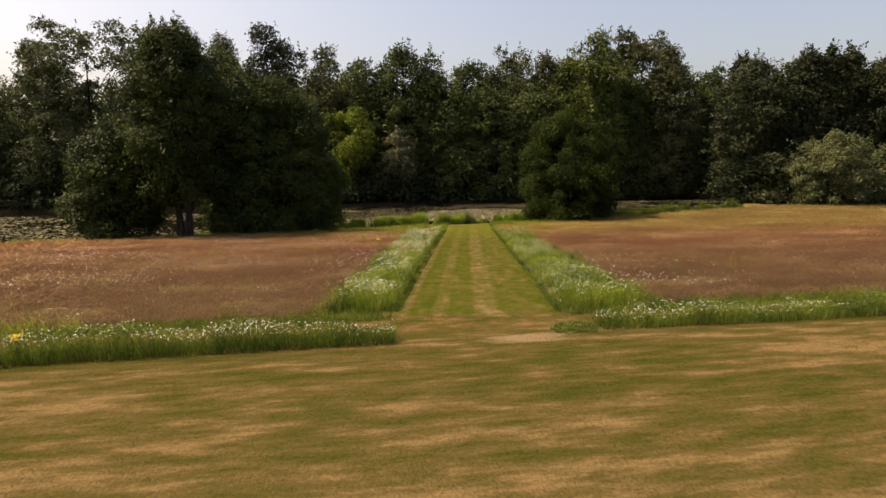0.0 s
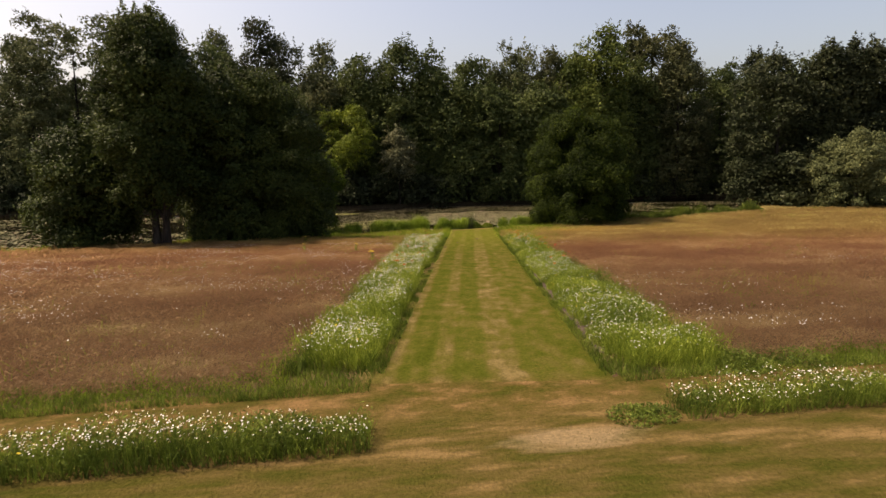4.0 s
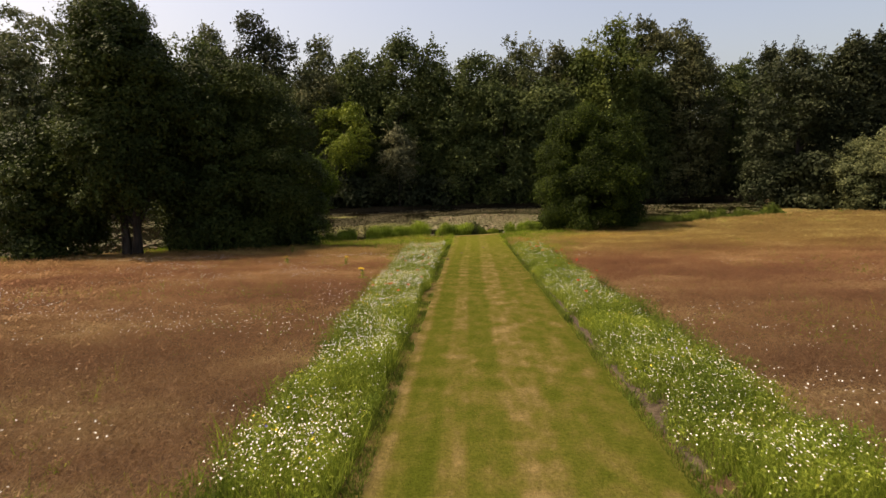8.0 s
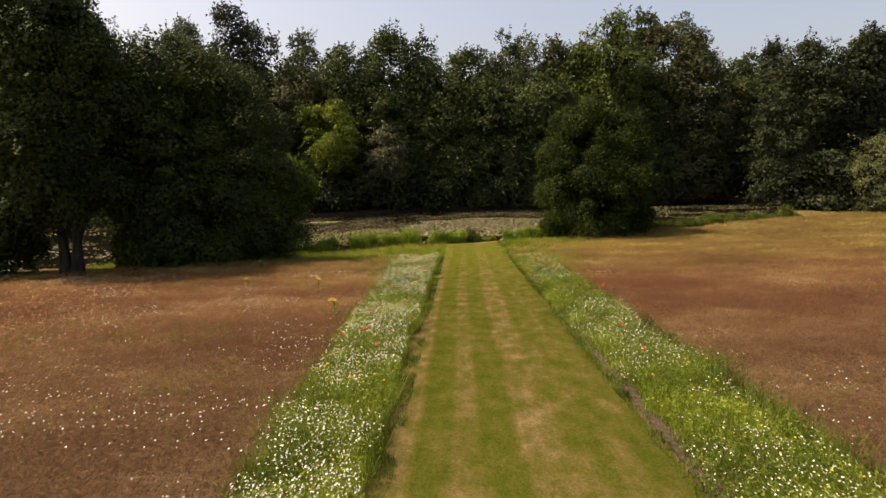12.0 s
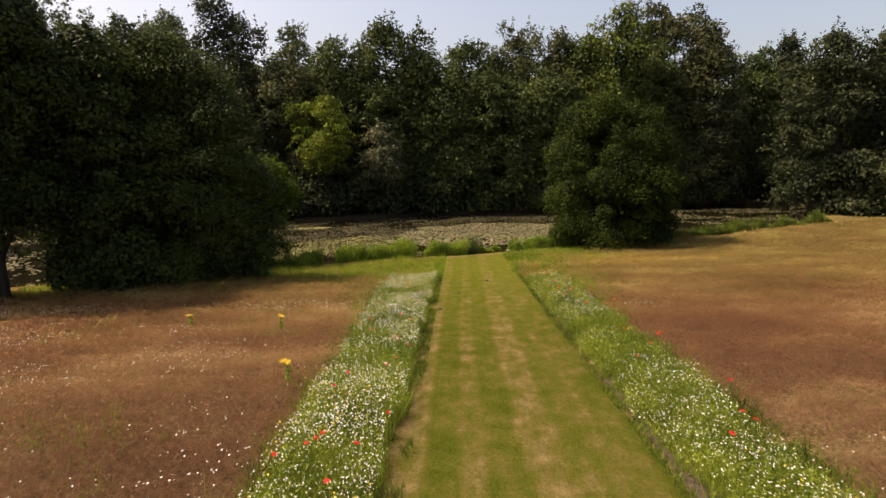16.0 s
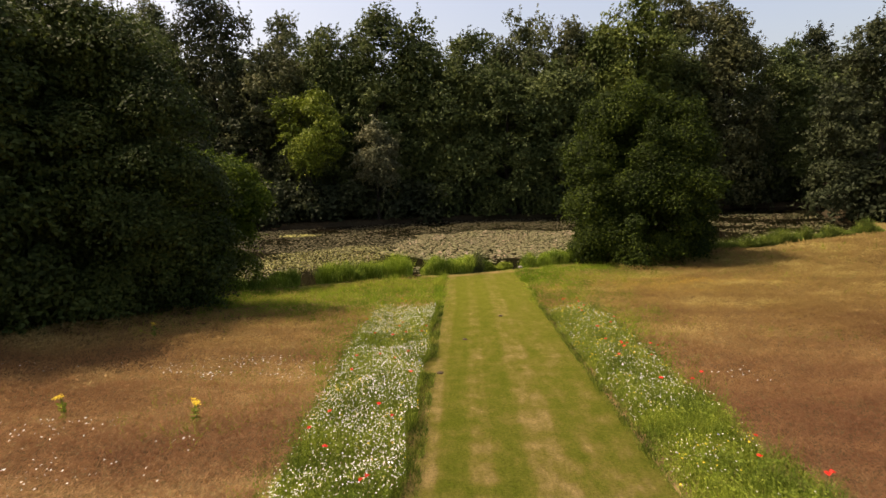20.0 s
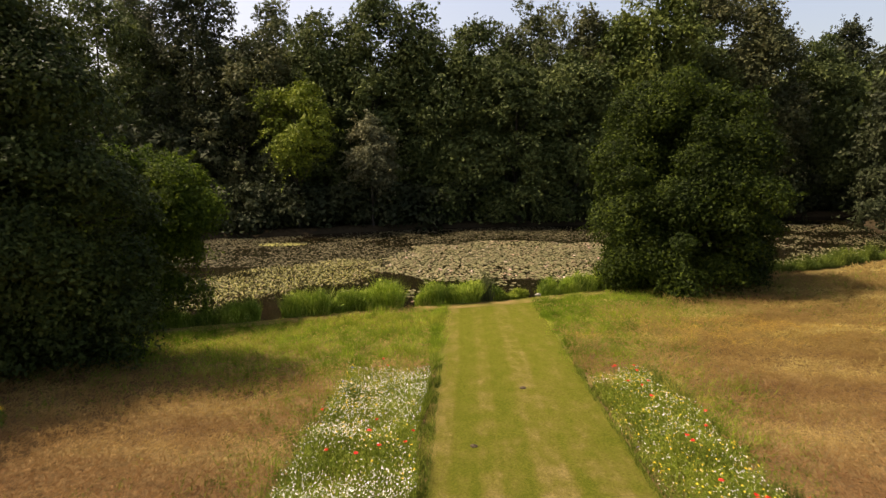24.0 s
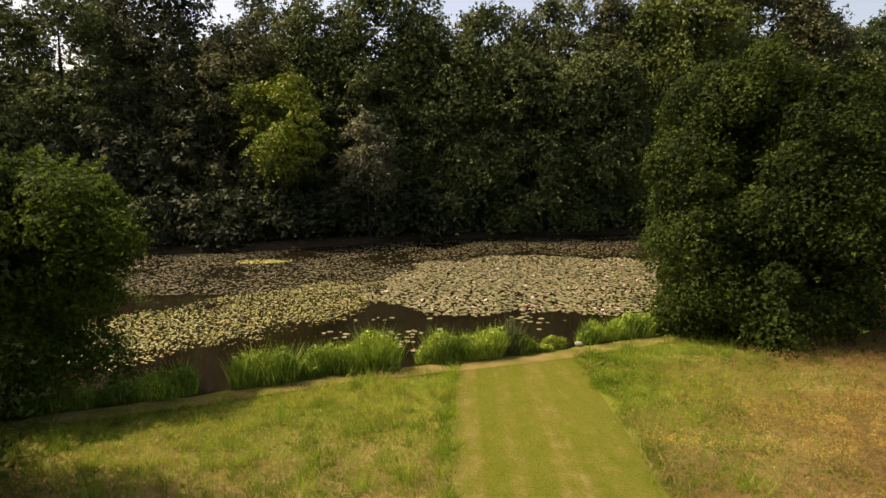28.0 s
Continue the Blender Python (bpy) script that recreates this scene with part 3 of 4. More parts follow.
def crown_shoots(rng, lobes, count, each, long):
    """Leafy shoots that stand out of the crown, so that its outline is ragged."""
    c, r = lobes
    mid = c.mean(0)
    i = rng.integers(0, len(c), count)
    out = c[i] - mid
    out /= np.linalg.norm(out, axis=1, keepdims=True) + 1e-6
    d = out + unit(rng, count) * 0.55 + np.array([0, 0, 0.35])
    d /= np.linalg.norm(d, axis=1, keepdims=True)
    s = np.tile(np.linspace(0, 1, each), count)
    k = np.repeat(np.arange(count), each)
    reach = r[i].mean(1) * 0.75
    p = c[i][k] + d[k] * (reach[k] + s * (long * rng.uniform(0.5, 1.3, count))[k])[:, None]
    p[:, 2] -= 0.25 * long * s ** 2
    return p + rng.normal(0, 0.075 * long + 0.03, p.shape) * (1.15 - 0.8 * s)[:, None], d[k] * 0.3 + np.array([0, 0, 0.6])


PROFILES = {
    "round": lambda t: np.sqrt(np.clip(1 - (np.clip(t - 0.45, -0.45, 0.55) / np.where(t < 0.45, 0.62, 0.58)) ** 2, 0, 1)),
    "heap": lambda t: np.clip(1 - np.clip(t, 0, 1) ** 4, 0, 1) ** 0.5 * (0.9 + 0.1 * np.clip(t * 4, 0, 1)),
    "slope": lambda t: np.interp(t, [0, 0.15, 0.35, 0.6, 0.8, 0.92, 1.0], [0.84, 1.0, 0.97, 0.8, 0.58, 0.4, 0.15]),
    "skirt": lambda t: np.clip(1.0 - np.clip(t - 0.25, 0, 1) ** 2 / 0.58, 0.02, 1) ** 0.75 * (0.86 + 0.5 * np.clip(t, 0, 0.28)),
    "cone": lambda t: np.clip(1 - t, 0, 1) ** 0.7 * 0.92 + 0.08,
    "dome": lambda t: np.clip(1 - t ** 3.2, 0, 1) ** 0.55 * (0.8 + 0.2 * t),
    "vase": lambda t: 0.35 + 0.65 * np.sqrt(np.clip(1 - ((t - 0.58) / 0.5) ** 2, 0, 1)),
}


def tree(name, label, x, y, top, half, profile, mat, seed, n=13000, size=0.26, lobes=70, r=1.7, low=None, deep=1.0, stems=1, lean=0.0, girth=0.3, near=False, ground=None, group="", shift=(0, 0)):
    """A tree: tapered trunk, limbs that reach into the crown, and a crown of many separate leaves."""
    rng = np.random.default_rng(seed)
    g = float(land(x, y)) - 0.05 if ground is None else ground
    low = g + 1.6 if low is None else low
    root = thing(name, label, "tree", (x, y, g), group)
    fn = PROFILES[profile]
    lb = crown_lobes(rng, (x + lean * 0.5 + shift[0], y + shift[1]), low, top, lambda t: half * fn(t), lobes, r, deep, 0.82)
    for s in range(stems):
        off = (s - (stems - 1) / 2) * girth * 1.6
        hgt = np.linspace(0, 1, 9)
        wob = np.cumsum(rng.normal(0, 0.06, (9, 2)), 0)
        p = np.stack([x + off + off * 2.2 * hgt + (lean + shift[0]) * hgt ** 1.3 + wob[:, 0] * half * 0.12, y + shift[1] * hgt + wob[:, 1] * half * 0.12, g + (top - g) * 0.82 * hgt], 1)
        p[0, :2] = x + off, y
        rad = girth * (1 - 0.88 * hgt) * (1 if stems == 1 else 0.75)
        rad[0] *= 1.45
        v, f = tube(p, rad, 9 if near else 6)
        part("trunk", mesh_of("trunk", v, f, BARK, smooth=True), root, "dark rough-barked trunk")
    pick = rng.choice(len(lb[0]), min(14 if near else 7, len(lb[0])), replace=False)
    limbs = []
    for i in pick:
        c = lb[0][i]
        k = np.clip((c[2] - g) / (top - g) - 0.22, 0.12, 0.7) / 0.82
        a = np.array([np.interp(k, hgt, p[:, q]) for q in range(3)])
        m = (a + c) / 2 + np.array([0, 0, 0.12 * np.linalg.norm(c - a)]) + rng.normal(0, 0.15, 3)
        w = girth * (1 - 0.85 * k) * 0.5
        limbs.append(tube([a, (a + m) / 2, m, (m + c) / 2, c], [w, w * 0.8, w * 0.6, w * 0.4, w * 0.15], 5))
    for v, f in limbs:
        part("limb", mesh_of("limb", v, f, BARK, smooth=True), root)
    c, d, grow = crown_leaves(rng, lb, n)
    sp, sd = crown_shoots(rng, lb, len(lb[0]) * (3 if near else 2), 24 if near else 11, 0.75 if near else 1.3)
    c, d, grow = np.concatenate([c, sp]), np.concatenate([d, sd]), np.concatenate([grow, np.ones(len(sp))])
    c[:, 2] = np.maximum(c[:, 2], g + 0.15)
    part("crown", leaves("crown", c, size * grow * rng.uniform(0.6, 1.25, len(c)), d, rng, mat, 0.62, True, 0.8 if near else 1.0), root, "dense leafy crown", "stuff")
    return root


# the group on the near bank
tree("alder_tree", "tall dark green alder with a forked leaning trunk", -15.4, 29.4, 10.4, 3.0, "dome", LEAF_ALDER, 11, 110000, 0.08, 200, 0.9, low=0.7, stems=2, girth=0.28, near=True, lean=0.3)
tree("alder_tree", "bushy alder with branches down to the grass", -19.7, 29.7, 5.2, 2.35, "slope", LEAF_ALDER, 14, 50000, 0.09, 85, 0.85, low=-1.9, girth=0.18, near=True)
tree("alder_tree", "broad dark green alder beside the pond", -11.6, 33.8, 8.3, 4.6, "slope", LEAF_ALDER, 12, 190000, 0.064, 240, 0.9, low=-2.1, deep=0.4, girth=0.28, near=True)
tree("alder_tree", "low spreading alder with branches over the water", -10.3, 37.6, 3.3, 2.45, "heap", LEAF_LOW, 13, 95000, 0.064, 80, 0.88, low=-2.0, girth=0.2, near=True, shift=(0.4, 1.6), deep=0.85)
tree("alder_tree", "dark alder growing close behind the broad one", -13.4, 37.0, 4.0, 1.5, "heap", LEAF_ALDER, 16, 30000, 0.1, 80, 0.8, low=-2.7, girth=0.2, near=True)
tree("alder_tree", "dark alder standing between two taller ones", -12.7, 31.6, 7.6, 2.3, "dome", LEAF_ALDER, 15, 56000, 0.09, 120, 0.85, low=-1.6, girth=0.22, near=True)
# the lone tree on the bank
tree("round_tree", "lone bushy green tree on the pond bank", 11.1, 45.0, 6.4, 3.8, "heap", LEAF_LONE, 21, 165000, 0.072, 130, 1.0, low=-2.6, girth=0.24, near=True, stems=2)

# the wood on the far shore: front row, from one end to the other
WOOD_WEST = (
    ("woodland_tree", "wood-edge tree with dull green crown", -60, 71, 14.0, 6.0, "round", LEAF_OAK),
    ("willow_tree", "airy grey-green willow on the far shore", -45.6, 71, 20.0, 6.6, "vase", LEAF_WILLOW),
    ("willow_tree", "airy grey-green willow on the far shore", -50.5, 70, 16.0, 4.2, "round", LEAF_WILLOW),
    ("woodland_tree", "dark wood-edge tree on the far shore", -37, 71, 18.0, 5.2, "round", LEAF_OAK),
    ("woodland_tree", "slim grey-green tree deeper in the wood", -32, 84, 20.8, 2.0, "round", LEAF_WILLOW),
    ("woodland_tree", "dark wood-edge tree on the far shore", -29.0, 71.5, 17.2, 4.6, "round", LEAF_OAK),
    ("pine_tree", "tall dark tufted tree above the wood", -21.5, 72.5, 19.8, 4.4, "dome", LEAF_DARK),
    ("woodland_tree", "dull green ash on the far shore", -17.0, 71.5, 12.6, 4.4, "round", LEAF_BROWN),
    ("woodland_tree", "thin grey-green tree rising behind the oaks", -16.9, 82, 18.4, 3.0, "dome", LEAF_WILLOW),
    ("woodland_tree", "dark tree between the ash and the oaks", -12.6, 76, 13.2, 3.2, "round", LEAF_OAK),
    ("oak_tree", "broad green oak on the far shore", -1.2, 72.4, 15.5, 3.1, "dome", LEAF_OAK),
    ("oak_tree", "broad green oak with a lumpy high crown", -5.4, 72, 17.0, 3.4, "dome", LEAF_OAK),
    ("oak_tree", "broad green oak on the far shore", -9.9, 72.2, 15.0, 3.3, "dome", LEAF_OAK),
)
WOOD_EAST = (
    ("woodland_tree", "round-headed grey-green tree in the wood", 9.4, 76, 17.4, 4.0, "dome", LEAF_WILLOW),
    ("woodland_tree", "grey-green tree in the wood", 4.4, 75.5, 15.4, 3.4, "dome", LEAF_OAK),
    ("woodland_tree", "dark green tree on the far shore", 2.6, 71.5, 11.6, 3.4, "round", LEAF_OAK),
    ("woodland_tree", "dark green tree on the far shore", 7.6, 71.4, 11.0, 3.6, "round", LEAF_OAK),
    ("woodland_tree", "dark green tree on the far shore", 12.4, 71.8, 11.4, 3.8, "dome", LEAF_OAK),
    ("woodland_tree", "dull green tree on the far shore", 14.8, 75, 15.6, 3.0, "dome", LEAF_BROWN),
    ("lime_tree", "shorter lime leaning on the tall one", 17.6, 73.6, 15.9, 2.4, "dome", LEAF_LIME),
    ("lime_tree", "tall dome-topped lime with sunlit yellow-green head", 21.1, 73.2, 18.9, 3.1, "dome", LEAF_LIME),
    ("woodland_tree", "thin-crowned tall tree with bare twigs", 29.2, 79, 19.4, 3.4, "vase", LEAF_BROWN),
    ("woodland_tree", "brownish thin-leaved tree on the far shore", 32.2, 76.5, 16.8, 3.8, "dome", LEAF_BROWN),
    ("woodland_tree", "dark green tree on the far shore", 25.6, 76.2, 14.2, 3.6, "dome", LEAF_OAK),
    ("woodland_tree", "small round-headed tree in the wood", 47.2, 86, 17.2, 2.6, "round", LEAF_DARK),
    ("woodland_tree", "dark green tree on the far shore", 39.6, 80, 15.0, 4.2, "dome", LEAF_OAK),
)
POND_END = (
    ("conifer_tree", "dark drooping tree at the pond's end", 36.4, 60.5, 12.2, 4.0, "heap", LEAF_DARK),
    ("conifer_tree", "dark conical tree at the pond's end", 40.8, 60.0, 14.2, 3.4, "cone", LEAF_DARK),
    ("conifer_tree", "dark conical tree at the pond's end", 43.4, 60.2, 13.8, 3.2, "cone", LEAF_DARK),
    ("conifer_tree", "dark conical tree at the pond's end", 45.8, 60.4, 13.6, 3.2, "cone", LEAF_DARK),
    ("conifer_tree", "dark conical tree at the pond's end", 48.9, 59.5, 12.6, 3.8, "cone", LEAF_DARK),
    ("conifer_tree", "dark conical tree at the pond's end", 52.5, 59.0, 13.2, 4.2, "cone", LEAF_DARK),
    ("conifer_tree", "dark conical tree at the pond's end", 57.0, 58.0, 13.0, 4.8, "cone", LEAF_DARK),
    ("woodland_tree", "round tree far behind the conical trees", 53, 85, 15.6, 4.0, "round", LEAF_OAK),
    ("woodland_tree", "dark green tree behind the conical trees", 50, 70, 12.8, 5.6, "round", LEAF_DARK),
)
for i, (nm, lab, x, y, top, half, prof, mat) in enumerate(WOOD_WEST + WOOD_EAST + POND_END):
    airy = prof == "vase"
    tree(nm, lab, x, y, top + 0.9, half * 1.32, prof, mat, 100 + i, 23000, 0.162, 190, 0.9 if airy else 1.08, deep=0.65, low=float(land(x, y)) + (4.5 if airy else 0.6), girth=0.32, group="trees of the far wood")
tree("young_tree", "slim young tree with bright yellow-green leaves", -11.2, 67.2, 9.0, 2.9, "vase", LEAF_YELLOW, 301, 9000, 0.12, 46, 0.85, low=1.5, girth=0.14)
tree("silver_tree", "small silver-leaved tree at the water's edge", -5.2, 68.4, 6.4, 2.1, "round", LEAF_SILVER, 302, 8000, 0.12, 40, 0.8, low=0.4, girth=0.12)
tree("silver_bush", "grey-green rounded bush at the meadow's end", 40.6, 54, 4.8, 3.6, "heap", LEAF_WILLOW, 303, 22000, 0.11, 90, 0.9, low=-2.6, girth=0.12)
tree("silver_bush", "grey-green bush at the meadow's end", 47.0, 54, 3.0, 3.4, "heap", LEAF_WILLOW, 304, 14000, 0.12, 60, 0.9, low=-2.6, girth=0.12)


def thicket(name, label, line, count, seed, mat, tall, leaf, each, r):
    """A joined mass of woodland leaves along a line of the plan."""
    rng = np.random.default_rng(seed)
    s = rng.random(count)
    px = np.interp(s, np.linspace(0, 1, len(line)), [p[0] for p in line])
    py = np.interp(s, np.linspace(0, 1, len(line)), [p[1] for p in line]) + rng.uniform(-1.5, 1.5, count)
    g = land(px, py)
    pz = g + rng.random(count) ** (1.5 if tall < 8 else 0.8) * tall * (0.72 + 0.35 * lumps(px, py, 5))
    k = r * rng.uniform(0.6, 1.3, count)
    lb = np.stack([px, py, np.maximum(pz, g + 0.4)], 1), np.stack([k, k, k * 0.75], 1)
    c, d, grow = crown_leaves(rng, lb, count * each)
    c[:, 2] = np.maximum(c[:, 2], WATER_Z + 0.1)
    return tagged(new(name, leaves(name, c, leaf * rng.uniform(0.6, 1.3, len(c)), d, rng, mat, 0.62, True)), label, "trees", "", "stuff")


# undergrowth: the shade beneath the far trees is put into its dark leaf colour
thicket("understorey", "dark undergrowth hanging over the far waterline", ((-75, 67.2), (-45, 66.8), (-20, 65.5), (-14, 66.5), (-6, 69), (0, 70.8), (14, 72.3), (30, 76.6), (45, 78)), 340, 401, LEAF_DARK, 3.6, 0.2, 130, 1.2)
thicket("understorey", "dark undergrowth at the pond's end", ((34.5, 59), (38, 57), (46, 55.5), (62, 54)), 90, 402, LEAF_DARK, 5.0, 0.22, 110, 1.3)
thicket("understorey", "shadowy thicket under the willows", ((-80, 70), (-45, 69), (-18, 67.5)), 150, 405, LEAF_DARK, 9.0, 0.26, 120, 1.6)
thicket("woodland", "dense mass of dark trees deeper in the wood", ((-90, 78), (-40, 78), (0, 79), (30, 84), (60, 80), (95, 70)), 560, 403, LEAF_OAK, 15.5, 0.34, 110, 1.8)
thicket("woodland", "dense mass of dark trees deep in the wood", ((-120, 92), (-40, 90), (0, 92), (40, 94), (120, 88)), 520, 404, LEAF_OAK, 17.5, 0.44, 100, 2.3)

# ---- long grass of the meadow ----
RNG = np.random.default_rng(77)


def scatter(x0, x1, y0, y1, per_m2, rng, keep):
    n = int((x1 - x0) * (y1 - y0) * per_m2)
    x, y = rng.uniform(x0, x1, n), rng.uniform(y0, y1, n)
    k = keep(x, y)
    return x[k], y[k]


def row_left(y):
    return -2.08 + 0.008 * (y - 6)


def row_right(y):
    return 4.1 + 0.045 * (y - 11)


def meadow_here(x, y):
    left = (x < np.where(y < 32.9, row_left(y) - 0.02, path_left(y) + 0.14 - 0.4 * lumps(x, y, 0.45))) & (y > front_left(x) + 0.1)
    right = (x > np.where(y < 32.5, row_right(y) + 0.02, path_right(y) - 0.2 + 0.55 * lumps(x, y, 0.5))) & (y > front_right(x) + 0.1)
    return (left | right) & (from_shore(x, y) > 1.3)


def greenness(x, y):
    """How far the ripe red grass gives way to greener growth, towards the water and along the mown edges."""
    shore = np.clip((np.where(x > 3, 8.0, np.clip(11.2 + 0.55 * x, 6.0, 9.8)) - from_shore(x, y)) / 3.2, 0, 1)
    front = np.clip(1 - (y - np.where(x < 0, front_left(x), front_right(x))) / 0.7, 0, 1)
    side = np.clip(1 - np.minimum(np.abs(x - row_left(y)), np.abs(x - row_right(y))) / np.clip(0.6 + 0.28 * (y - 25), 0.6, 2.6), 0, 1)
    shore = shore * np.clip(1.5 - 0.115 * x, 0.12, 1.0)
    return np.clip(np.maximum.reduce([shore, front * 0.9, side * 0.8]) + (lumps(x, y, 2.2) - 0.5) * 0.3, 0, 1)


ripe, fresh = [], []
for x0, x1, y0, y1, dens, wide in ((-9, 12, 4, 44, 125, 0.0078), (-17, -9, 2, 36, 55, 0.016), (12, 22, 6, 46, 55, 0.016), (-32, -17, 0, 30, 24, 0.028), (22, 44, 8, 53, 22, 0.03)):
    x, y = scatter(x0, x1, y0, y1, dens, RNG, meadow_here)
    k = RNG.random(len(x)) < greenness(x, y)
    w = np.full(len(x), wide)
    ripe.append((x[~k], y[~k], w[~k])), fresh.append((x[k], y[k], w[k]))


def mound(x, y):
    """Uneven height of the long grass: tussocks and hollows."""
    return 0.4 + 0.9 * lumps(x, y, 0.55) * lumps(x + 5, y, 1.7) + 0.25 * lumps(x, y, 0.3) + 0.3 * lumps(x, y, 2.6)


for nm, head, sets, mat, lab, lo, hi, belly, times, slim in (
        ("meadow_grass", "seed_heads", ripe, MEADOW, "tall ripe reddish-brown meadow grass in seed", 0.18, 0.34, 0.6, 3, 0.36),
        ("green_grass", "grass_tufts", fresh, GREEN_MEADOW, "lush green and golden long grass", 0.14, 0.38, 0.45, 6, 0.22)):
    x, y, w = [np.concatenate(q) for q in zip(*sets)]
    tall = RNG.uniform(lo, hi, len(x)) * mound(x, y)
    s = slice(None, None, 2 if nm == "meadow_grass" else 1)
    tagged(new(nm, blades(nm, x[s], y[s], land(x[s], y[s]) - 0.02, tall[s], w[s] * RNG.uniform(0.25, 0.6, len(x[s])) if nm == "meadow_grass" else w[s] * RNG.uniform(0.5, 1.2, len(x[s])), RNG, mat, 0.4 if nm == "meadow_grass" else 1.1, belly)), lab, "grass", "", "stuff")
    # airy heads over the ripe stems, tufted leaves among the green
    m = np.tile(np.arange(len(x)), times)
    ang, off = RNG.uniform(0, 6.28, len(m)), RNG.uniform(0.0, 0.16, len(m)) * (0.6 + 30 * w[m])
    hx, hy = x[m] + np.cos(ang) * off, y[m] + np.sin(ang) * off
    lowest = 0.7 if nm == "meadow_grass" else 0.1
    c = np.stack([hx, hy, land(hx, hy) + 0.5 * (lo + hi) * mound(hx, hy) * (1.0 if nm == "meadow_grass" else 0.6 + 2.0 * np.clip(lumps(hx, hy, 0.42) * 3 - 1.5, 0, 1)) * RNG.uniform(lowest, 1.15, len(m))], 1)
    if nm == "meadow_grass":
        heads = leaves(head, c, w[m] * RNG.uniform(1.3, 2.6, len(m)), np.tile([-0.15, -0.2, 0.7], (len(m), 1)), RNG, mat, slim, True, 0.5)
        heads.attributes.new("along", "FLOAT", "POINT").data.foreach_set("value", np.ones(3 * len(m), np.float32))
    else:
        foot = land(hx, hy)
        heads = blades(head, hx, hy, foot - 0.01, (c[:, 2] - foot) * 0.62 + 0.03, w[m] * RNG.uniform(1.0, 2.6, len(m)), RNG, mat, 1.3, tri=True)
    tagged(new(head, heads), "hazy pinkish-brown seed heads of the ripe grass" if nm == "meadow_grass" else "tufted blades of fresh green grass", "grass", "", "stuff")

# interwoven ripe culms and leaves that arch over and hide the ground
mats = []
for x0, x1, y0, y1, dens, long in ((-9, 10.5, 4.6, 26, 1050, 0.062), (-9, 12.5, 26, 41, 420, 0.085), (-17, -9, 2, 34, 230, 0.12), (10.5, 20, 6, 46, 230, 0.12), (-30, -17, 0, 29, 70, 0.22), (20, 44, 8, 52, 60, 0.24)):
    x, y = scatter(x0, x1, y0, y1, dens, RNG, lambda x, y: meadow_here(x, y) & ((x < 0) | (x > 3)))
    k = RNG.random(len(x)) > greenness(x, y) * 0.85
    mats.append((x[k], y[k], np.full(k.sum(), long)))
x, y, long = [np.concatenate(q) for q in zip(*mats)]
c = np.stack([x, y, land(x, y) + 0.26 * mound(x, y) * RNG.uniform(0.25, 1.0, len(x))], 1)
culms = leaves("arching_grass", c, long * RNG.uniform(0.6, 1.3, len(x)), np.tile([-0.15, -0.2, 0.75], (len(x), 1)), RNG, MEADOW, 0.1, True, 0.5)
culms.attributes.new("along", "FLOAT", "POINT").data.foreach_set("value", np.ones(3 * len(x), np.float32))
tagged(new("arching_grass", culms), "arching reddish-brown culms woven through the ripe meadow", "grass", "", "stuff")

# short mown blades on lawn and path
x, y = scatter(-7, 9, -1.2, 6, 260, RNG, lambda x, y: y < np.where(x < -0.9, front_left(x), np.where(x > 2.1, front_right(x), 6)))
x2, y2 = scatter(-0.9, 4.0, 5.6, 41, 260, RNG, lambda x, y: (x > path_left(y)) & (x < path_right(y)))
x, y = np.concatenate([x, x2]), np.concatenate([y, y2])
tagged(new("mown_grass", blades("mown_grass", x, y, land(x, y) + 0.008, RNG.uniform(0.012, 0.035, len(x)), 0.007, RNG, BLADE, 1.2, tri=True)), "short dry mown grass blades", "grass", "", "stuff")



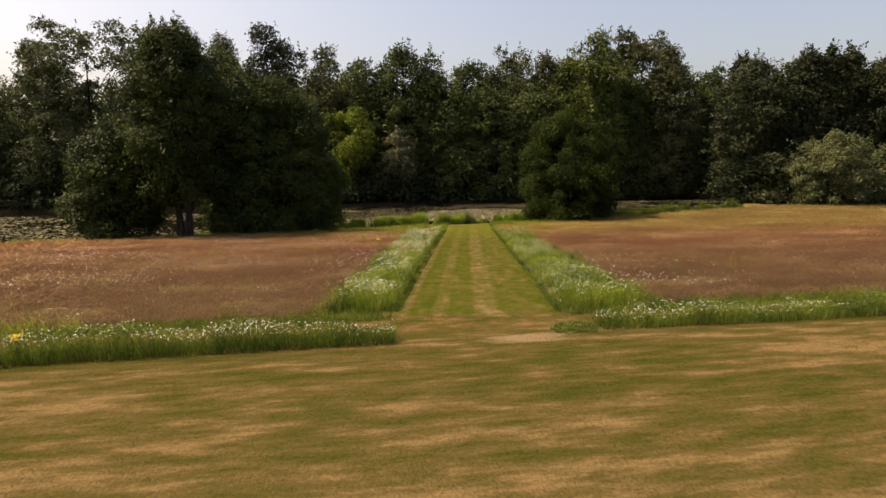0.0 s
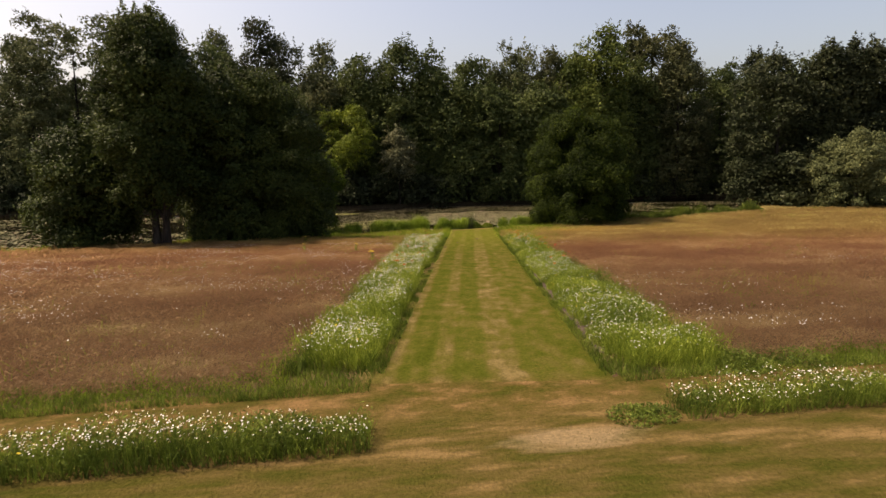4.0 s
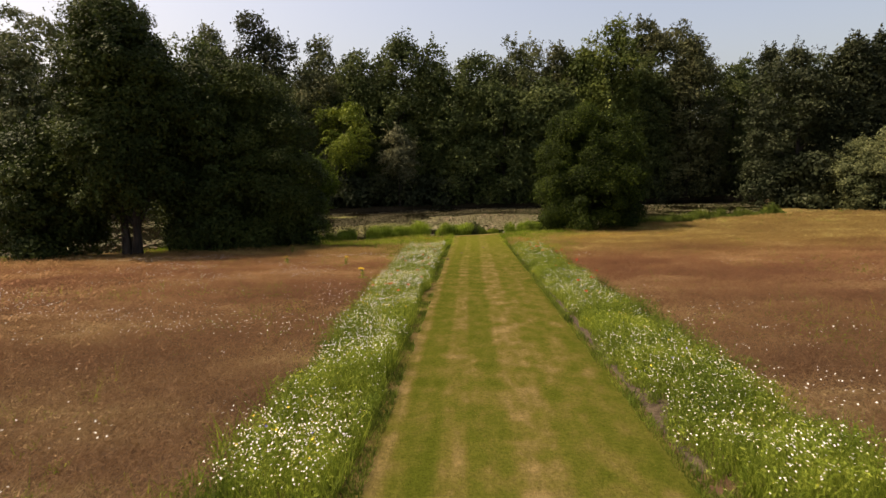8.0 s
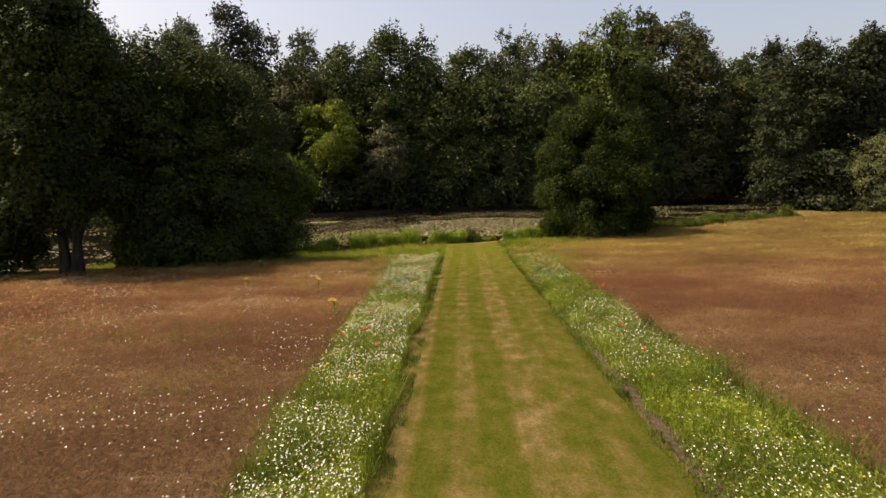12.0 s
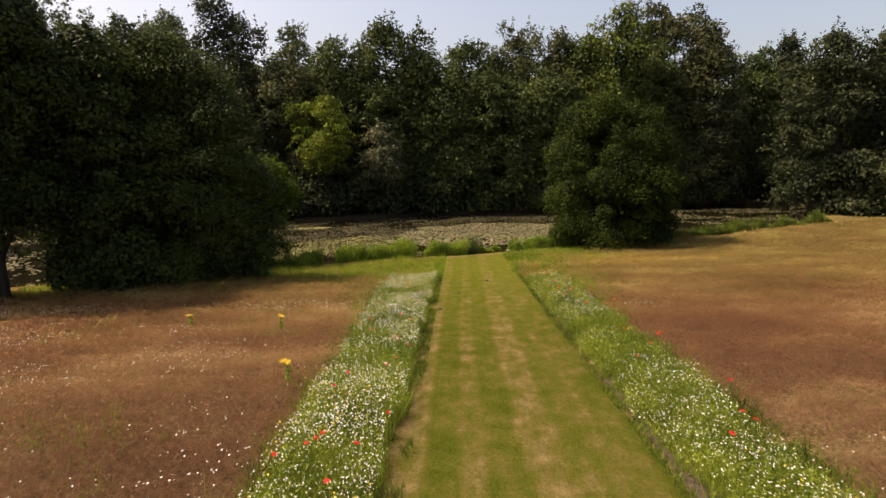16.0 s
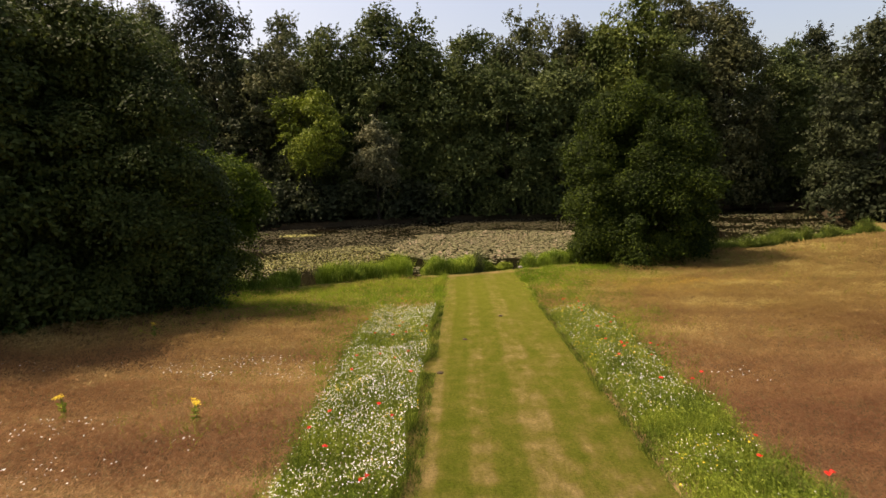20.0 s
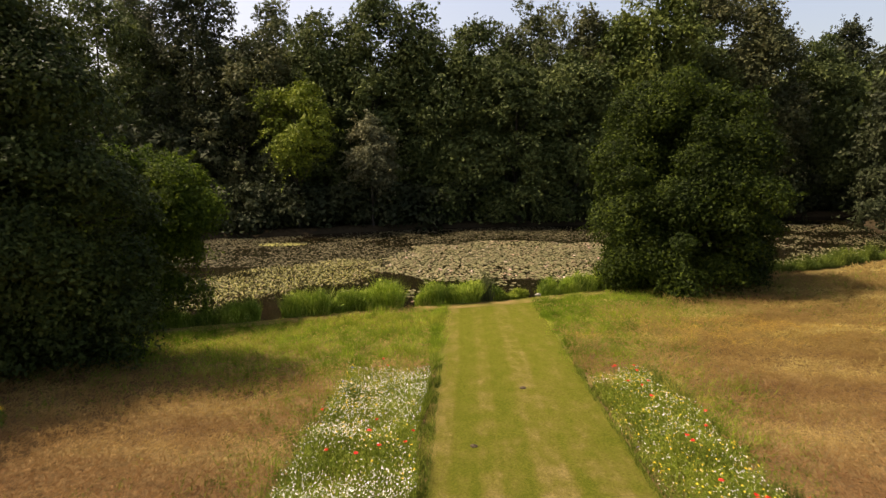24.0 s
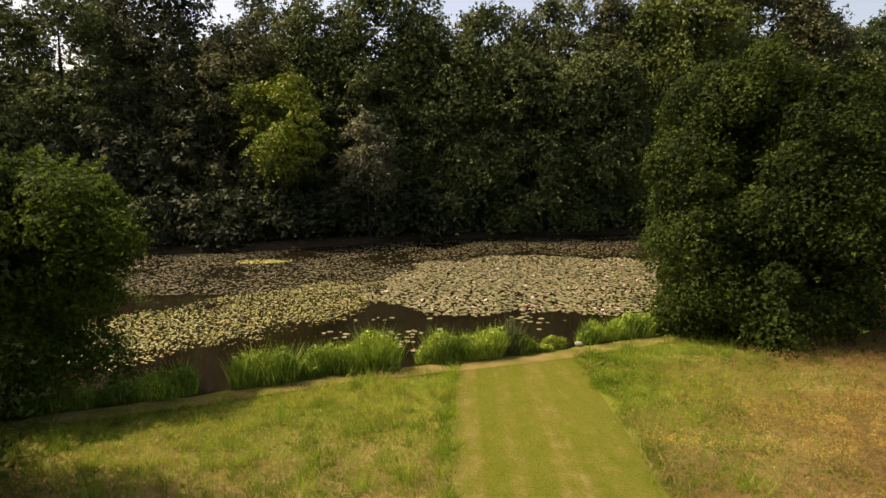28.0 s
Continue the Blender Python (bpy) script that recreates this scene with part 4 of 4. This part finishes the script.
# ---- flower borders ----
def border(label, inside, box, seed, white, tall=0.42, per_m2=1500, edge=None, leaf=LEAF_HERB, blue=3, yellow=22):
    """A sown border: leafy growth, drifts of white daisies, a few yellow and blue blooms."""
    rng = np.random.default_rng(seed)
    x, y = scatter(*box, per_m2, rng, inside)
    g = land(x, y)
    shape = lambda x, y: tall * (0.34 + 0.75 * lumps(x, y, 1.1) + 0.42 * lumps(x, y, 0.4)) * (1 if edge is None else np.clip(np.abs(x - edge(y)) / (0.16 if seed == 51 else 0.4), 0.6 if seed == 51 else 0.3, 1))
    top = shape(x, y)
    root = thing("flower_border", label, "flower border", (float(x.mean()), float(y.mean()), float(land(x.mean(), y.mean()))), "sown flower borders")
    part("stem_growth", blades("stem_growth", x, y, g - 0.01, top * rng.uniform(0.5, 1.08, len(x)), rng.uniform(0.006, 0.013, len(x)), rng, leaf, 0.7, tri=True), root, "upright green stems and narrow leaves", "stuff")
    k = np.concatenate([np.arange(len(x)), np.nonzero(rng.random(len(x)) < 0.45)[0]])
    c = np.stack([x[k] + rng.normal(0, 0.02, len(k)), y[k] + rng.normal(0, 0.02, len(k)), g[k] + top[k] * (1 - rng.random(len(k)) ** 1.4 * 0.9)], 1)
    part("leaf_growth", leaves("leaf_growth", c, rng.uniform(0.014, 0.032, len(c)), np.tile([0, 0, 0.45], (len(c), 1)), rng, leaf, 0.3, True), root, "feathery green leaves", "stuff")
    for nm, mat, dens, scale, cut, r, sides in (("white_bloom", PETAL_WHITE, 640 * white, 2.2, 0.36 if white <= 1 else 0.3, 0.0084 if white <= 1 else 0.0076, 5), ("yellow_bloom", PETAL_YELLOW, yellow * 4, 3.5, 0.45, 0.012, 6), ("blue_bloom", PETAL_BLUE, blue, 2.0, 0.6 if blue < 9 else 0.3, 0.018, 6)):
        bx, by = scatter(*box, dens, rng, inside)
        drift = lumps(bx + seed, by, scale) * 0.6 + lumps(bx, by + seed, 0.7) * 0.4
        q = drift + rng.normal(0, 0.09, len(bx)) > cut + 0.1
        if nm == "white_bloom":
            q &= rng.random(len(bx)) < np.clip(0.55 + by / 40, 0.7, 1)
        elif nm == "yellow_bloom":  # mostly towards the water
            q &= rng.random(len(bx)) < np.clip((by - 8) / 16, 0.12, 1)
        bx, by = bx[q], by[q]
        bz = land(bx, by) + shape(bx, by) * rng.uniform(0.62, 1.1, len(bx))
        c = np.stack([bx, by, bz], 1)
        if len(c):
            part(nm, discs(nm, c, r * rng.uniform(0.7, 1.25, len(c)), 0.55, rng, mat, sides, 0.12), root, nm.replace("_", " "), "stuff")
            if nm == "white_bloom":
                part("bloom_centre", discs("bloom_centre", c[::2] + [0, 0, 0.005], 0.0042, 0.3, rng, PETAL_YELLOW, 3, -0.2), root, "yellow centres of the white daisies", "stuff")
    return root


border("long border of white daisies and green leaves along the mown path", lambda x, y: (x > row_left(y) + 0.15 * (lumps(0, y, 0.8) - 0.5)) & (x < path_left(y) - 0.1 - 0.2 * lumps(9, y, 0.7)) & (y < 33.1 - 0.9 * lumps(x, 4, 0.4)) & (y > 6.0 + 0.5 * lumps(x, 8, 0.4)), (-2.3, 0.6, 6.1, 33.0), 51, 1.0, edge=path_left, yellow=46)
border("long border of white daisies and poppies along the mown path", lambda x, y: (x > path_right(y) + 0.1 + 1.5 * soil_width(y) * lumps(x * 3, y * 3, 0.5)) & (x < row_right(y) - 0.3 * lumps(2, y, 0.9)) & (y < 32.8 - 1.1 * lumps(x, 6, 0.5)) & (y > 5.8 + 0.6 * lumps(x, 3, 0.5)), (2.1, 5.3, 5.9, 32.6), 52, 0.5, 0.38, edge=path_right)
LEFT_BED = lambda x, y: (y > 3.78 + 0.17 * (x + 0.7)) & (y < 4.38 + 0.17 * (x + 0.7)) & (x < -0.6 - 0.3 * lumps(x, y, 0.3))
border("short border of tall white daisies between lawn and meadow", LEFT_BED, (-15, -0.5, 1.2, 5.0), 53, 1.25, 0.36, leaf=LEAF_BED, yellow=3)
border("short border of tall white daisies between lawn and meadow", lambda x, y: (y > 4.38 + 0.14 * (x - 2.3)) & (y < 4.95 + 0.14 * (x - 2.3)) & (x > 2.35 + 0.3 * lumps(x, y, 0.3)) & (x < 6.3 + 0.4 * lumps(x, y, 0.3)), (2.0, 7, 4.0, 7.6), 54, 1.5, 0.32, leaf=LEAF_BED, yellow=3)
border("dark leafy border with purple-blue flowers at the lawn's edge", lambda x, y: (y > 4.4 + 0.14 * (x - 2.3)) & (y < 5.0 + 0.14 * (x - 2.3)) & (x > 6.2 + 0.4 * lumps(x, y, 0.3)), (6, 15, 4.5, 7.8), 55, 0.08, 0.33, leaf=LEAF_WEED, blue=70, yellow=2)


def fringe(name, label, x, y, tall, seed, mat, size):
    """Rank growth along the edges of the beds."""
    rng = np.random.default_rng(seed)
    up = tall * rng.uniform(0.25, 1.0, len(x)) * (0.35 + 1.1 * lumps(x, y, 0.35))
    tagged(new(name, blades(name, x, y, land(x, y) - 0.01, up, size * rng.uniform(0.3, 0.8, len(x)), rng, mat, 0.9, tri=True)), label, "plants", "", "stuff")


frng = np.random.default_rng(45)
x = frng.uniform(-15, -0.95, 30000)
y = front_left(x) + 1.1 * frng.random(len(x)) ** 1.4 - 0.3
x2 = frng.uniform(2.25, 15, 26000)
y2 = front_right(x2) + 1.0 * frng.random(len(x2)) ** 1.4 - 0.25
fringe("weed_fringe", "dark green weeds along the front of the meadow", np.concatenate([x, x2]), np.concatenate([y, y2]), 0.13, 46, LEAF_BED, 0.022)
y = frng.uniform(5.9, 33, 16000)
x = row_right(y) + frng.uniform(-0.25, 0.28, len(y))
k = lumps(x, y, 0.7) > 0.42
y2 = frng.uniform(6.1, 33.6, 12000)
x2 = row_left(y2) + frng.uniform(-0.22, 0.12, len(y2))
k2 = lumps(x2, y2, 0.8) > 0.45
fringe("weed_fringe", "dark green weeds between border and meadow", np.concatenate([x[k], x2[k2]]), np.concatenate([y[k], y2[k2]]), 0.32, 47, LEAF_WEED, 0.026)
y = frng.uniform(6.1, 33.6, 22000)
x = path_left(y) + 0.02 - 0.34 * frng.random(len(y)) ** 1.3
k = lumps(x, y, 0.6) > 0.2
y2 = frng.uniform(5.9, 33.5, 9000)
x2 = path_right(y2) + frng.uniform(-0.03, 0.14, len(y2))
fringe("path_fringe", "short rank grass along the edges of the mown path", np.concatenate([x[k], x2]), np.concatenate([y[k], y2]), 0.14, 48, LEAF_BED, 0.026)

y = frng.uniform(33, 41, 9000)
x = np.where(frng.random(len(y)) < 0.5, path_right(y) + frng.normal(0.1, 0.16, len(y)) + 0.25 * lumps(4, y, 0.5), path_left(y) - frng.normal(0.08, 0.12, len(y)) - 0.15 * lumps(6, y, 0.5))
fringe("path_fringe", "long green grass spilling over the path's edges", x, y, 0.12, 49, GREEN_MEADOW, 0.03)

# white daisies among the ripe grass, in drifts
bx, by = scatter(-17, 14, 5, 27, 46, RNG, lambda x, y: meadow_here(x, y) & (lumps(x + 30, y * 1.8, 2.8) * 0.5 + lumps(x, y * 2, 0.9) * 0.5 + RNG.normal(0, 0.06, len(x)) > np.where(x < 0, 0.61, 0.70)))
c = np.stack([bx, by, land(bx, by) + RNG.uniform(0.24, 0.36, len(bx))], 1)
tagged(new("meadow_daisies", discs("meadow_daisies", c, 0.0095 * RNG.uniform(0.7, 1.3, len(c)), 0.6, RNG, PETAL_WHITE, 8, 0.1)), "scattered white ox-eye daisies in the ripe grass", "flowers", "", "stuff")
drifts = ((9.0, 36.9, 1.6, 0.8, 4200), (8.2, 35.0, 1.5, 0.7, 2600), (11.5, 36.2, 1.6, 0.8, 3000), (4.4, 35.7, 0.5, 0.25, 350), (-6.8, 34.9, 0.6, 0.5, 500), (-2.2, 36.3, 0.9, 0.4, 300), (6.6, 38.2, 0.8, 0.5, 300), (14.5, 38.0, 1.6, 1.0, 900))
bx = np.concatenate([RNG.normal(q[0], q[2], q[4]) for q in drifts])
by = np.concatenate([RNG.normal(q[1], q[3], q[4]) for q in drifts])
k = meadow_here(bx, by) & (lumps(bx, by, 0.4) > 0.35)
bx, by = bx[k], by[k]
c = np.stack([bx, by, land(bx, by) + 0.24 * mound(bx, by) * RNG.uniform(0.8, 1.5, len(bx))], 1)
tagged(new("meadow_trefoil", discs("meadow_trefoil", c, 0.0085 * RNG.uniform(0.7, 1.4, len(c)), 0.6, RNG, PETAL_ORANGE, 5, 0.1)), "drifts of small golden flowers in the long grass", "flowers", "", "stuff")


# poppies, one by one
def poppy(x, y, tall, seed):
    rng = np.random.default_rng(seed)
    g = float(land(x, y))
    root = thing("poppy", "single red poppy on a thin green stem", "flower", (x, y, g), "poppies in the borders")
    lean = rng.normal(0, 0.04, 2)
    p = [(x, y, g), (x + lean[0] * 0.4, y + lean[1] * 0.4, g + tall * 0.6), (x + lean[0], y + lean[1], g + tall)]
    v, f = tube(p, [0.004, 0.0035, 0.003], 5)
    part("stem", mesh_of("stem", v, f, STEM), root)
    c = np.array([[p[2][0] + q[0], p[2][1] + q[1], p[2][2] + 0.012] for q in ((0.012, 0), (-0.01, 0.01), (0, -0.012))])
    part("bloom", discs("bloom", c, 0.024, 0.5, rng, PETAL_RED, 9, 0.5), root, "crumpled scarlet petals")


prng = np.random.default_rng(91)
for i in range(70):
    y = 14 + 18.6 * prng.random() ** 0.8
    if i % 2:
        x = prng.uniform(row_left(y) + 0.05, path_left(y) - 0.25)
    else:
        x = prng.uniform(path_right(y) + 0.5, row_right(y))
    poppy(x, y, prng.uniform(0.42, 0.55), 900 + i)


# ragwort, taller than the grass
def ragwort(x, y, tall, seed, heads):
    rng = np.random.default_rng(seed)
    g = float(land(x, y))
    root = thing("ragwort", "upright ragwort with flat bright yellow flower heads", "plant", (x, y, g), "ragwort in the meadow")
    v, f = tube([(x, y, g), (x + 0.01, y, g + tall * 0.5), (x, y + 0.01, g + tall * 0.92)], [0.009, 0.008, 0.006], 6)
    part("stem", mesh_of("stem", v, f, STEM), root)
    hs = rng.uniform(0.15, 0.8, 46) * tall
    c = np.stack([x + rng.normal(0, 0.035, 46), y + rng.normal(0, 0.035, 46), g + hs], 1)
    part("leaf_growth", leaves("leaf_growth", c, 0.045, np.tile([0, 0, 0.3], (46, 1)), rng, LEAF_HERB, 0.35), root, "ragged dark green leaves", "stuff")
    for k in range(heads):
        a, rr = rng.uniform(0, 6.28), (0.0 if k == 0 else rng.uniform(0.05, 0.11))
        hx, hy, hz = x + math.cos(a) * rr, y + math.sin(a) * rr, g + tall * rng.uniform(0.9, 1.02)
        v, f = tube([(x, y, g + tall * 0.75), (hx, hy, hz)], [0.004, 0.003], 5)
        stalk = part("stalk", mesh_of("stalk", v, f, STEM), root)
        n = 48
        c = np.stack([hx + rng.normal(0, 0.024, n), hy + rng.normal(0, 0.024, n), hz + rng.normal(0, 0.012, n)], 1)
        part("flower_head", discs("flower_head", c, 0.0075, 0.4, rng, PETAL_YELLOW, 7, 0.1), root, "flat cluster of small yellow flowers", "stuff")


for k, (x, y, tall, heads) in enumerate(((-2.64, 19.5, 0.52, 7), (-3.9, 23.7, 0.5, 4), (-6.3, 24.1, 0.48, 3), (-7.7, 30.0, 0.48, 3), (-6.0, 2.9, 0.44, 5), (-5.7, 3.1, 0.4, 4))):
    ragwort(x, y, tall, 700 + k, heads)


# dark leafy weeds at the ends of the borders
def weed_clump(x, y, tall, wide, seed):
    rng = np.random.default_rng(seed)
    n = int(3200 * wide)
    a, r = rng.uniform(0, 6.28, n), np.sqrt(rng.random(n)) * wide
    c = np.stack([x + np.cos(a) * r, y + np.sin(a) * r, np.zeros(n)], 1)
    c[:, 2] = land(c[:, 0], c[:, 1]) + tall * (1 - (r / wide) ** 2 * 0.7) * rng.uniform(0.1, 1.0, n)
    root = thing("weed_clump", "dark green leafy weed clump at the border's edge", "plant", (x, y, float(land(x, y))), "leafy weeds")
    part("leaf_growth", leaves("leaf_growth", c, rng.uniform(0.012, 0.03, n), np.tile([0, 0, 0.3], (n, 1)), rng, LEAF_WEED, 0.32, True), root, "", "stuff")


for k, (x, y, tall, wide) in enumerate(((1.95, 4.5, 0.16, 0.28), (2.2, 4.55, 0.14, 0.25), (-1.75, 3.95, 0.40, 0.28), (-1.45, 4.05, 0.34, 0.25), (4.4, 10.2, 0.2, 0.3), (4.75, 15.0, 0.2, 0.3), (4.0, 6.2, 0.26, 0.4), (4.9, 6.4, 0.22, 0.4))):
    weed_clump(x, y, tall, wide, 800 + k)


# ---- bank plants ----
def reed_clump(x, y, tall, wide, n, seed, label, mat):
    rng = np.random.default_rng(seed)
    a, r = rng.uniform(0, 6.28, n), np.sqrt(rng.random(n))
    px, py = x + np.cos(a) * r * wide, y + np.sin(a) * r * wide * 0.5
    root = thing("reed_clump", label, "plant", (x, y, float(land(x, y))), "reeds along the bank")
    part("reed_growth", blades("reed_growth", px, py, np.maximum(land(px, py), WATER_Z - 0.1) - 0.02, 1.12 * tall * (1 - 0.4 * r ** 2) * rng.uniform(0.55, 1.12, n), rng.uniform(0.012, 0.034, n), rng, mat, 0.6, 0.4), root, "", "stuff")
    m = int(n * 1.5)
    a, r = rng.uniform(0, 6.28, m), np.sqrt(rng.random(m))
    c = np.stack([x + np.cos(a) * r * wide, y + np.sin(a) * r * wide * 0.5, np.zeros(m)], 1)
    c[:, 2] = np.maximum(land(c[:, 0], c[:, 1]), WATER_Z) + tall * (1 - 0.4 * r ** 2) * rng.uniform(0.2, 1.0, m)
    part("leaf_growth", leaves("leaf_growth", c, rng.uniform(0.03, 0.085, m), np.tile([-0.4, -0.4, 0.2], (m, 1)), rng, mat, 0.3, True), root, "", "stuff")


rr = np.random.default_rng(61)


def reed_run(x0, x1, count, tall0, tall1, off, wide, n, seed, label, mat=LEAF_REED):
    for k in range(count):
        x = x0 + (x1 - x0) * (k + rr.random()) / count
        y = bank_line(0.0)(min(x, 25.6))[1] + max(0, x - 25.6) * 0.37 - off + rr.uniform(-0.15, 0.2)
        reed_clump(x, y, rr.uniform(tall0 * 0.7, tall1 * 1.15) * (0.6 + 0.7 * float(lumps(x, 3, 0.7))), wide * rr.uniform(0.8, 1.2), n, seed + k, label, mat)


reed_run(-11, -6.7, 15, 0.5, 0.8, 0.3, 0.42, 380, 710, "shaded reeds under the alders")
reed_run(-6.8, -6.1, 4, 0.65, 0.85, 0.55, 0.3, 420, 730, "pale green reeds at the water's edge")
reed_run(-4.9, -1.35, 17, 0.75, 1.05, 0.6, 0.38, 520, 600, "bright green reeds at the water's edge")
reed_run(-0.5, 2.4, 13, 0.8, 1.1, 0.55, 0.38, 480, 630, "bright green reeds at the water's edge")
reed_run(2.6, 3.7, 5, 0.3, 0.45, 0.5, 0.34, 420, 650, "low bright green weeds at the water's edge", LEAF_HERB)
reed_run(4.4, 5.2, 3, 0.5, 0.8, 0.4, 0.28, 360, 656, "green reeds beside the lone tree")
reed_run(5.6, 8.6, 12, 0.75, 1.1, 0.45, 0.4, 420, 660, "tall green reeds beside the lone tree")
reed_run(14.5, 30.5, 32, 0.5, 1.0, 0.3, 0.65, 260, 680, "rough rushes along the pond bank", LEAF_WEED)

reed_run(1.2, 2.4, 5, 0.9, 1.2, 0.5, 0.28, 240, 672, "grey-green leafy herbs at the water's edge", LEAF_WILLOW)


# ---- floating leaves ----
def floating(name, label, n, box, inside, radius, mat, seed, tilt, sides=8, lift=0.012, category="water plants"):
    rng = np.random.default_rng(seed)
    x, y = rng.uniform(box[0], box[1], n), rng.uniform(box[2], box[3], n)
    k = inside(x, y, rng) & (from_shore(x, y) < -0.4)
    x, y = x[k], y[k]
    c = np.stack([x, y, WATER_Z + lift + rng.random(len(x)) * 0.02], 1)
    return tagged(new(name, discs(name, c, radius * rng.uniform(0.55, 1.25, len(x)), tilt, rng, mat, sides, 0.02)), label, category, "", "stuff")


def main_raft(x, y, rng):
    e = ((x - 5.8) / 9.4) ** 2 + ((y - 54.2) / 6.7) ** 2
    return e + (lumps(x, y, 1.6) - 0.5) * 0.5 + rng.normal(0, 0.04, len(x)) < 1.0


def left_raft(x, y, rng):
    u = (x + 9.2) * 0.92 - (y - 47) * 0.3
    e = (u / 5.6) ** 2 + ((y - 47.3 - 0.55 * (x + 9)) / 3.6) ** 2
    e = np.minimum(e, ((x + 6.5) / 4.2) ** 2 + ((y - 52.2 - 0.45 * (x + 6.5)) / 1.7) ** 2 + 0.15)
    return e + (lumps(x, y, 0.9) - 0.5) * 0.9 + (lumps(x, y * 2, 0.35) - 0.5) * 0.5 + rng.normal(0, 0.28, len(x)) < 0.9


floating("lily_pads", "crowded raft of pale green water-lily pads", 23000, (-5, 17, 46.5, 62), main_raft, 0.075, PAD, 501, 0.12, 6)
floating("lily_pads", "scattered water-lily pads on dark water", 7500, (-18, -3, 41, 56), left_raft, 0.052, PAD, 502, 0.08, 5)
floating("floating_weed", "pale yellow-green floating weed", 21000, (-20, -3, 41, 56), left_raft, 0.032, WEED, 503, 0.05, 5)
floating("lily_pads", "lily pads on the far arm of the pond", 11000, (-62, -18, 32, 60), lambda x, y, r: lumps(x, y, 4) + r.normal(0, 0.12, len(x)) > 0.32, 0.13, PAD, 504, 0.08, 5)
floating("lily_pads", "lily pads beyond the lone tree", 9000, (15, 36, 49, 70), lambda x, y, r: lumps(x, y * 1.5, 3) + r.normal(0, 0.12, len(x)) > 0.44, 0.085, PAD, 505, 0.08, 5)
floating("floating_weed", "small bright weed patches on the water", 2500, (-15, -7, 58, 63), lambda x, y, r: ((x + 11) / 1.6) ** 2 + ((y - 60.6) / 0.7) ** 2 + r.normal(0, 0.25, len(x)) < 1, 0.07, WEED, 506, 0.05, 6)
floating("pond_weed", "thin brown weed film on the water", 30000, (-24, 20, 52, 70), lambda x, y, r: (lumps(x, y, 3) * 0.6 + lumps(x, y * 2, 0.8) * 0.4 + r.normal(0, 0.12, len(x)) > 0.44), 0.075, SCUM, 507, 0.04, 5, 0.006)
floating("lily_blooms", "small pale pink water-lily flowers", 260, (-4, 16, 48, 61), main_raft, 0.06, PETAL_PINK, 508, 0.5, 7, 0.05)
floating("lily_pads", "few lily pads near the bank", 420, (-5, 6, 43, 48), lambda x, y, r: lumps(x * 0.7, y * 2, 1.2) + r.normal(0, 0.06, len(x)) > 0.66, 0.1, PAD, 509, 0.06)

# a pale stone on the bank
bm = bmesh.new()
bmesh.ops.create_icosphere(bm, subdivisions=2, radius=0.10)
for vert in bm.verts:
    vert.co = Vector((vert.co.x * 1.3, vert.co.y * 0.9, vert.co.z * 0.7)) * (1 + 0.18 * (noise.noise(vert.co * 9)))
me = bpy.data.meshes.new("stone")
bm.to_mesh(me)
bm.free()
me.materials.append(STONE)
stone = tagged(new("stone", me), "small pale rounded stone on the bank", "stone")
sx, sy = 4.35, bank_line(0.45)(4.35)[1]
stone.location = (sx, sy, float(land(sx, sy)) + 0.05)


# small dark clods on the mown path
def clod(x, y, r, seed):
    bm = bmesh.new()
    bmesh.ops.create_icosphere(bm, subdivisions=2, radius=r)
    for vert in bm.verts:
        vert.co = Vector((vert.co.x * 1.5, vert.co.y, vert.co.z * 0.55)) * (1 + 0.5 * noise.noise(vert.co * (0.5 / r) + Vector((seed, 0, 0))))
    me = bpy.data.meshes.new("clod")
    bm.to_mesh(me)
    bm.free()
    me.materials.append(SOIL)
    ob = tagged(new("clod", me), "small dark clod of earth on the mown path", "clod", "clods on the path")
    ob.location = (x, y, float(land(x, y)) + 0.018 + r * 0.3)


for k, (x, y, r) in enumerate(((0.78, 29.05, 0.045), (0.1, 26.25, 0.05), (2.06, 31.9, 0.05))):
    clod(x, y, r, 5.0 * k)
